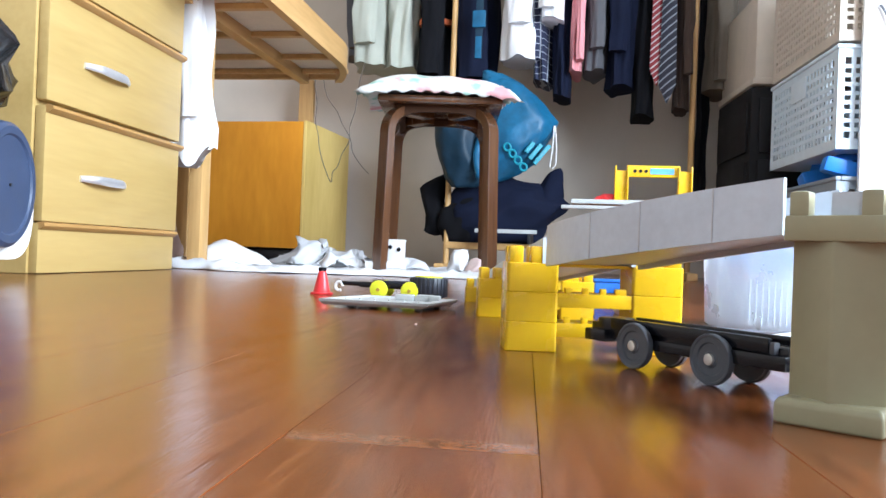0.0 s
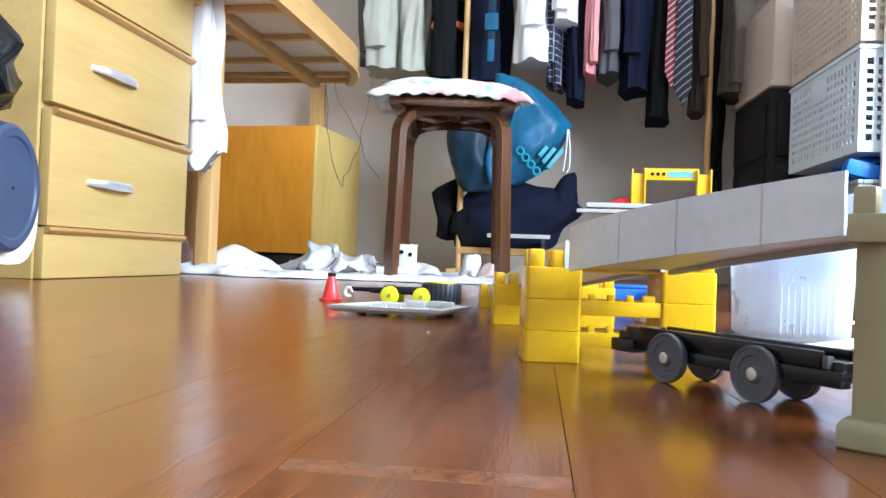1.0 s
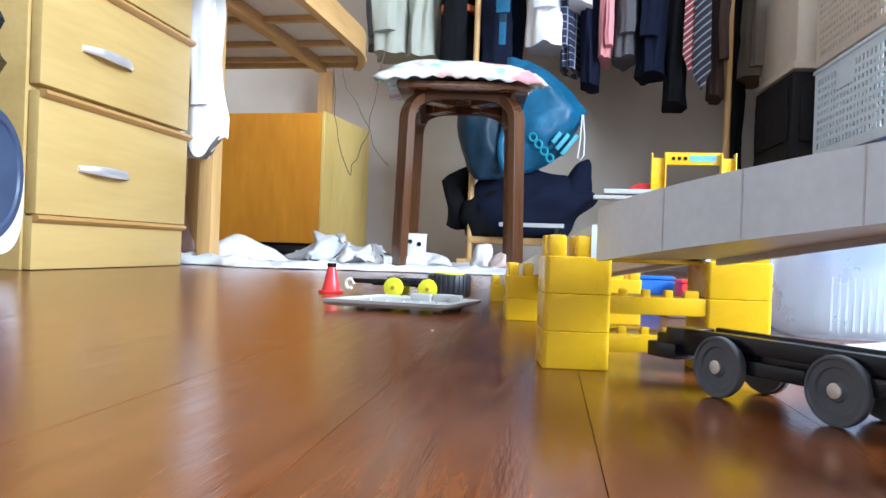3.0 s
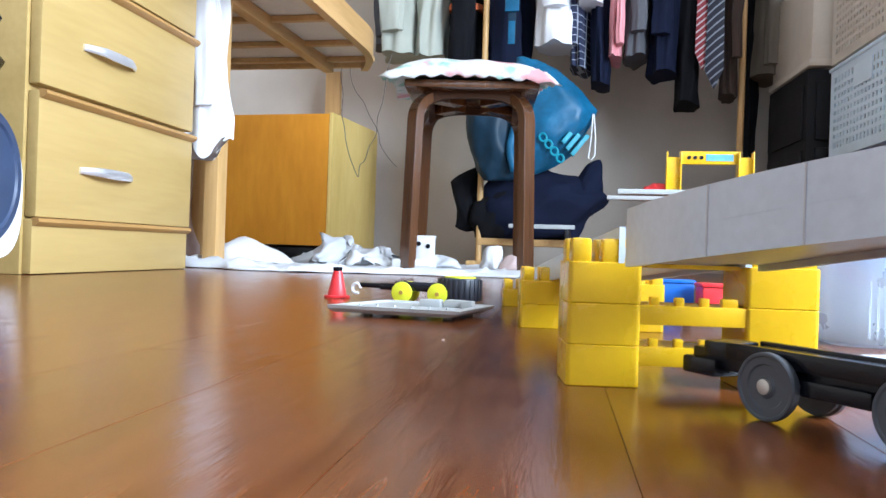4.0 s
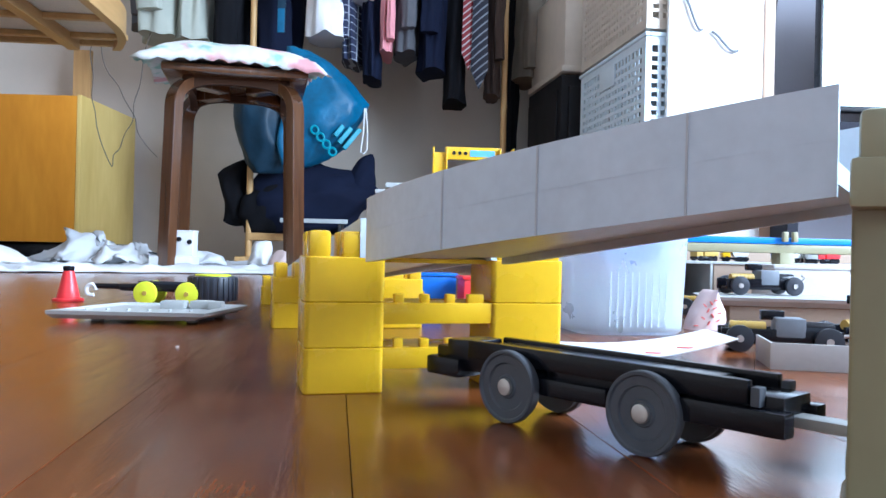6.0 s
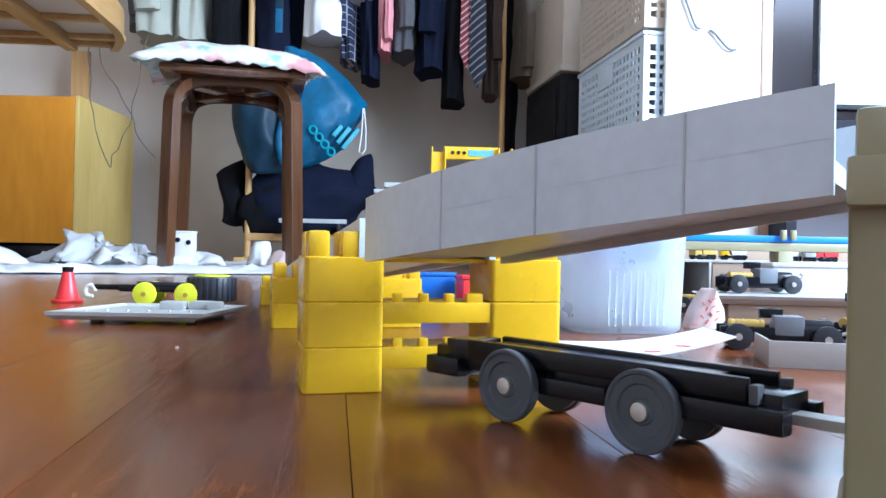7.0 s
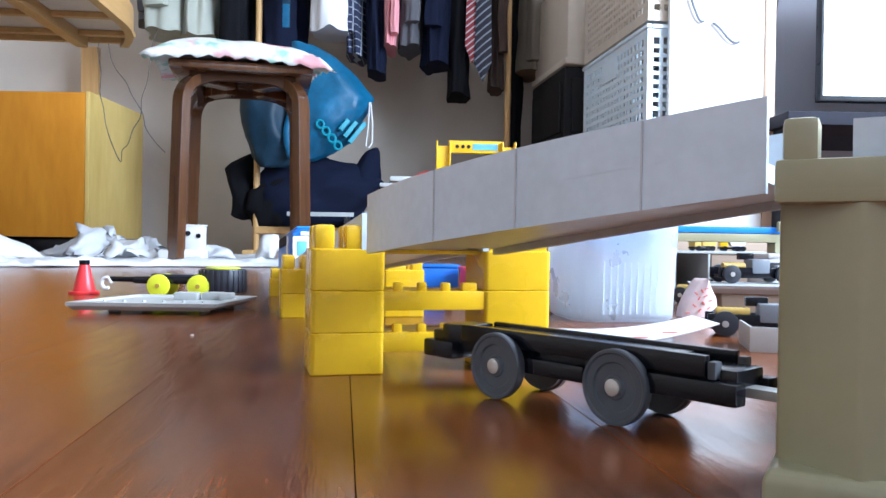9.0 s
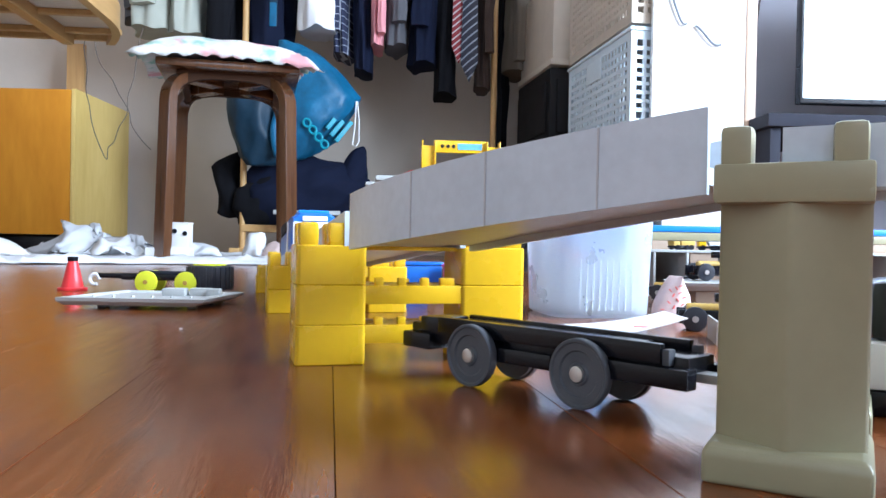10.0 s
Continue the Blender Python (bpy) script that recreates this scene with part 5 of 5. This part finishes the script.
# toys seen through the openings of the yellow pier
for x, y, sx, h, m_, lab in ((0.325, 1.40, 0.05, 0.034, M_BLUE, "blue plastic toy box standing on the floor"), (0.374, 1.36, 0.035, 0.032, M_RED, "red plastic toy box standing on the floor"),
                             (0.297, 1.15, 0.022, 0.024, M_YEL, "yellow plastic toy block standing on the floor"), (0.36, 1.20, 0.05, 0.012, M_PINKT, "flat pale pink toy tray on the floor")):
    tbx = thing("toy_box", pose(x, y, 0, 0, 0, 10), lab, "toy box", "toy boxes")
    part("body", box(bm_new(), (0, 0, h / 2), (sx, 0.04, h), 0.003), m_, tbx)
    part("lid", box(bm_new(), (0, 0, h + 0.002), (sx + 0.003, 0.043, 0.004), 0.001), m_, tbx)

# low board with a yellow gantry
gb = thing("low_table", pose(0.24, 1.93, 0, 0, 0, 4), "pale low board on thin legs behind the track", "low table")
part("board", box(bm_new(), (0.30, 0.08, 0.192), (0.62, 0.20, 0.010), 0.002), M_PLATE, gb)
part("runner", box(bm_new(), (0.27, -0.03, 0.178), (0.60, 0.02, 0.008), 0.002), M_PLATE, gb)
for x, y in ((0.33, 0.0), (0.58, 0.0), (0.33, 0.16), (0.58, 0.16)):
    part("leg", box(bm_new(), (x, y, 0.0935), (0.02, 0.02, 0.187), 0.002), M_BEZEL, gb)
ga = thing("toy_gantry", pose(0.325, 2.0, 0.1975, 0, 0, 4), "yellow plastic toy gantry with a blue sticker", "toy gantry")
for x in (0.012, 0.150):
    post = part("post", box(bm_new(), (x, 0, 0.036), (0.026, 0.016, 0.072), 0.002), M_YEL, ga)
    for i in (-1, 1):
        part("flange", box(bm_new(), (x + i * 0.0135, -0.004, 0.041), (0.003, 0.026, 0.082), 0.001), M_YEL, post)
part("beam", box(bm_new(), (0.081, 0, 0.071), (0.116, 0.014, 0.026), 0.002), M_YEL, ga)
part("sticker", box(bm_new(), (0.1, -0.0076, 0.071), (0.052, 0.001, 0.013)), M_STICK, ga, "blue and white sticker", smooth=0)
for k in range(3):
    part("hole", cyl(bm_new(), (0.041 + 0.012 * k, -0.0075, 0.071), 0.0038, 0.002, "y", 14), M_BLACK, ga, "round dark hole")
heap("red_toy", (0.31, 2.02, 0.1975), 0.035, 0.03, 0.02, M_RED, "small red plastic toy on the low board", "toy", 31, 0.006, 30)

# the plate, the car with lime wheels and the cone
pt = thing("toy_road_plate", pose(0.006, 1.045, 0, 0, 0, 0), "pale grey toy road plate with sloped edges on the floor", "toy plate")
def quad(y0, y1, x0, x1, z):
    return [(x0, y0, z), (x1, y0, z), (x1 + 0.012, y1, z), (x0 + 0.02, y1, z)]
bm = bm_new()
loft(bm, [quad(0.006, 0.096, 0.004, 0.118, 0.0036), quad(0.001, 0.099, 0.0, 0.127, 0.0074), quad(0, 0.1, 0.0, 0.129, 0.0105), quad(0.008, 0.096, 0.008, 0.121, 0.0112), quad(0.010, 0.094, 0.011, 0.118, 0.0092)])
part("plate", bm, M_PLATE, pt, smooth=20)
for x, y in ((0.03, 0.03), (0.11, 0.03), (0.12, 0.08), (0.04, 0.08)):
    part("foot", box(bm_new(), (x, y, 0.002), (0.008, 0.008, 0.004), 0.0005), M_PLATE, pt)
for k in range(6):
    part("rib", box(bm_new(), (0.03 + 0.017 * k, 0.009, 0.0112), (0.0012, 0.006, 0.003), 0.0003), M_PLATE, pt)
for x, y, s in ((0.085, 0.06, 0.022), (0.108, 0.066, 0.02), (0.122, 0.06, 0.012)):
    part("stud", box(bm_new(), (x, y, 0.0125), (s, 0.014, 0.008), 0.002), M_PLATE, pt)

car = thing("toy_car_frame", pose(-0.011, 1.255, 0, 0, 0, -4), "black toy car frame with lime wheels on the floor", "toy car")
part("frame", box(bm_new(), (0.040, 0.012, 0.0185), (0.10, 0.016, 0.008), 0.002), M_BLACK, car)
part("nose", box(bm_new(), (-0.022, 0.012, 0.019), (0.035, 0.011, 0.006), 0.002), M_BLACK, car)
part("deck", box(bm_new(), (0.045, 0.012, 0.0235), (0.07, 0.010, 0.004), 0.001), M_DARKBLUE, car)
for x in (0.022, 0.068):
    for y, o in ((0.0, -1), (0.026, 1)):
        w = part("wheel", cyl(bm_new(), (x, y, 0.0128), 0.0128, 0.005, "y", 32, bevel=0.0012), M_LIME, car, "bright lime wheel")
        part("hub", cyl(bm_new(), (x, y + o * 0.0026, 0.0128), 0.0025, 0.002, "y", 12), M_GOLD, w)
part("ring", tube(bm_new(), [(-0.042 + 0.0055 * math.cos(a), 0.008, 0.0145 + 0.006 * math.sin(a)) for a in (2 * math.pi * i / 18 for i in range(16))], 0.0022, 8), M_PAPER, car, "white plastic ring hook")
ty = part("tyre", cyl(bm_new(), (0.0875, 0.024, 0.0185), 0.026, 0.028, "z", 40, bevel=0.003), M_TYRE, car, "ribbed black tyre lying flat")
for k in range(26):
    a = 2 * math.pi * k / 26
    part("tread", box(bm_new(), (0.0262, 0, 0), (0.0018, 0.0032, 0.025), 0.0004, pose(0.0875, 0.024, 0.0185) @ Matrix.Rotation(a, 4, "Z")), M_TYRE, ty)
part("rest", cyl(bm_new(), (0.0875, 0.024, 0.0023), 0.014, 0.0046, "z", 20), M_BLACK, car)
part("band", cyl(bm_new(), (0.0875, 0.024, 0.0331), 0.019, 0.0016, "z", 30), M_LIME, car, "thin lime band")

cone = thing("toy_cone", pose(-0.087, 1.287, 0), "red plastic toy traffic cone with a dark tip", "toy cone")
part("base", cyl(bm_new(), (0, 0, 0.0016), 0.0165, 0.0032, "z", 28, bevel=0.0008), M_RED, cone)
part("cone", cyl(bm_new(), (0, 0, 0.0185), 0.0125, 0.031, "z", 28, r2=0.0055), M_RED, cone)
part("tip", cyl(bm_new(), (0, 0, 0.0365), 0.0056, 0.006, "z", 20, r2=0.0062, bevel=0.001), M_BLACK, cone, "dark cone tip")
for k, (x, y) in enumerate(((0.156, 0.912), (0.215, 1.22))):
    single("crumb", box(bm_new(), (0, 0, 0.0006), (0.0022, 0.0016, 0.0012), 0.0004), M_PAPER, pose(x, y, 0, 0, 0, 37 * k), "tiny pale crumb on the floor boards", "crumb", "crumbs")

# ---- the blue toy train ----
train = thing("toy_train", pose(0.6, 1.6, 0), "blue and white toy train with two cab windows", "toy train")
TW, TH, TL = 0.052, 0.053, 0.13
def section(y, k, top):
    return [(-TW / 2 * k, y, 0.008), (TW / 2 * k, y, 0.008), (TW / 2 * k, y, top * 0.55), (TW / 2 * k * 0.9, y, top * 0.9), (TW / 2 * k * 0.6, y, top), (-TW / 2 * k * 0.6, y, top), (-TW / 2 * k * 0.9, y, top * 0.9), (-TW / 2 * k, y, top * 0.55)]
bm = bm_new()
loft(bm, [section(-0.004, 0.92, TH * 0.93), section(0.0, 0.97, TH * 0.98), section(0.012, 1, TH), section(TL, 1, TH)])
part("body", bm, M_BLUE, train, smooth=25)
for x in (-0.0115, 0.0115):
    f = part("window_frame", box(bm_new(), (x, -0.0045, 0.027), (0.0225, 0.004, 0.030), 0.002), M_PAPER, train, "white window frame")
    part("pane", box(bm_new(), (x, -0.0068, 0.027), (0.012, 0.001, 0.018), 0.0004), M_STICK, f)
part("name_board", box(bm_new(), (0, -0.0045, 0.0455), (0.026, 0.003, 0.005), 0.001), M_PAPER, train, "white board with dark bars")
part("roof", box(bm_new(), (0, TL / 2, TH + 0.001), (TW * 0.62, TL * 0.9, 0.003), 0.001), M_BLUEB, train, "bright blue roof panel")
part("skirt", box(bm_new(), (0, -0.003, 0.012), (TW * 0.94, 0.005, 0.008), 0.001), M_RED, train, "red buffer skirt")
for s in (-1, 1):
    bm = bm_new()
    loft(bm, [[(s * (TW / 2 + 0.0006), y, z) for y, z in ((0.012, 0.012), (0.034, 0.012), (0.022, 0.044))], [(s * (TW / 2 - 0.001), y, z) for y, z in ((0.012, 0.012), (0.034, 0.012), (0.022, 0.044))]])
    part("side_stripe", bm, M_PAPER, train, "white slanted side stripe", smooth=0)
    for k in range(4):
        part("side_window", box(bm_new(), (s * (TW / 2 + 0.0002), 0.048 + 0.02 * k, 0.04), (0.0015, 0.014, 0.012), 0.0004), M_DARKBLUE, train)
    for y in (0.02, 0.045, 0.09, 0.115):
        part("wheel", cyl(bm_new(), (s * (TW / 2 - 0.006), y, 0.0075), 0.0075, 0.005, "x", 20), M_BLACK, train)

tc = thing("toy_case", pose(0.497, 0.665, 0, 0, 0, -30), "white toy case with a black base on the floor", "toy case")
part("base", box(bm_new(), (0.045, 0.03, 0.005), (0.09, 0.06, 0.010), 0.002), M_BLACK, tc)
part("shell", box(bm_new(), (0.045, 0.03, 0.0195), (0.09, 0.06, 0.019), 0.003), M_PAPER, tc)
part("handle", box(bm_new(), (0.045, 0.03, 0.041), (0.084, 0.054, 0.024), 0.004), M_BLACK, tc)


# ---- floor boards ----
floor_ob = bpy.data.objects["subfloor"]
floor_ob.name = "floor"
tagged(floor_ob, "glossy reddish-brown wooden floor boards laid lengthwise", "floor")
PW, PL = 0.0895, 1.25
bm = bm_new()
w, l, h, c = (PW - 0.00012) / 2, (PL - 0.0005) / 2, 0.004, 0.0002
loft(bm, [[(-x, -y, z), (x, -y, z), (x, y, z), (-x, y, z)] for x, y, z in ((w, l, -h), (w, l, -c), (w - c, l - c, 0))])
plank_mesh = mesh_of("plank", bm, M_FLOOR, 20)
bm = bm_new()
loft(bm, [[(-x, -y, z), (x, -y, z), (x, l, z), (-x, l, z)] for x, y, z in ((w, l, -h), (w, l, -0.0012), (w - c * 0.5, l - 0.004, -0.0006), (w - c, l - 0.013, 0))])
glare_mesh = mesh_of("glare_plank", bm, M_FLOOR, 45)
glare_mesh.materials.append(M_GLARE)
# the sloped near end takes the painted glare
for f in glare_mesh.polygons:
    if f.center.y < 0.0095 - l and f.normal.z > 0.2:
        f.material_index = 1
RF = Matrix.Rotation(radians(FT), 4, "Z")
rng = random.Random(5)
for k in range(-26, 27):
    q = 0.277 + PW * (k + 0.5)
    off = 0.447 if k == 0 else rng.uniform(0, PL)
    for j in range(-3, 5):
        p = RF @ Vector((q, off + PL * (j + 0.5), 0))
        if not (X0 - 0.4 < p.x < X1 + 0.4 and Y0 - 0.75 < p.y < Y1 + 0.75):
            continue
        if k == 0 and j < 0:
            p.z -= 0.00012     # one board lies a little low
        m = Matrix.Translation(p) @ RF
        corners = [m @ Vector((sx * w, sy * l, 0)) for sx in (-1, 1) for sy in (-1, 1)]
        me = glare_mesh if (k, j) == (0, 0) else plank_mesh    # one board has a rounded end with painted glare
        if any(not (X0 - 0.05 < c_.x < X1 + 0.05 and Y0 - 0.05 < c_.y < Y1 + 0.05) for c_ in corners):
            # a board cut to the wall
            cut = bmesh.new()
            cut.from_mesh(plank_mesh)
            inv = m.inverted()
            for co, no in (((X0 - 0.04, 0, 0), (-1, 0, 0)), ((X1 + 0.04, 0, 0), (1, 0, 0)), ((0, Y0 - 0.04, 0), (0, -1, 0)), ((0, Y1 + 0.04, 0), (0, 1, 0))):
                bmesh.ops.bisect_plane(cut, geom=cut.verts[:] + cut.edges[:] + cut.faces[:], plane_co=inv @ Vector(co), plane_no=inv.to_3x3() @ Vector(no), clear_outer=True)
            if len(cut.faces) < 3:
                cut.free()
                continue
            me = mesh_of("plank", cut, M_FLOOR, 20)
        ob = new("plank", me)
        ob.parent = floor_ob
        ob.matrix_world = m



# ---- what moves ----
def motions():
    def rail(v, side=0.0):
        """A place on the sloping run: v metres behind the yellow pier."""
        z = 0.008 + max(0.0006, 0.0620 - 0.0738 * max(0.0, v - 0.02))
        return A0 + UX * (0.0575 + side) + VX * v + Vector((0, 0, z))

    rows = []
    for t, p, turn in ((0.0, (0.62, 1.58, 0.009), 86), (6.6, (0.62, 1.58, 0.009), 86), (7.6, (0.42, 1.56, 0.009), 82), (8.0, (0.325, 1.54, 0.009), 70), (8.3, (0.300, 1.475, 0.0145), 50)):
        rows.append((t, pose(*p, 0, 0, PA + turn - 14)))
    for t, v, turn in ((8.6, 0.645, 6), (9.0, 0.575, 3), (9.5, 0.49, 0), (10.0, 0.41, 0)):
        p = rail(v, 0.008 if t < 8.8 else -0.008 if t < 9.4 else -0.004)
        rows.append((t, pose(p.x, p.y, p.z, -4.2, 0, PA + turn)))
    walk(train, rows)


motions()
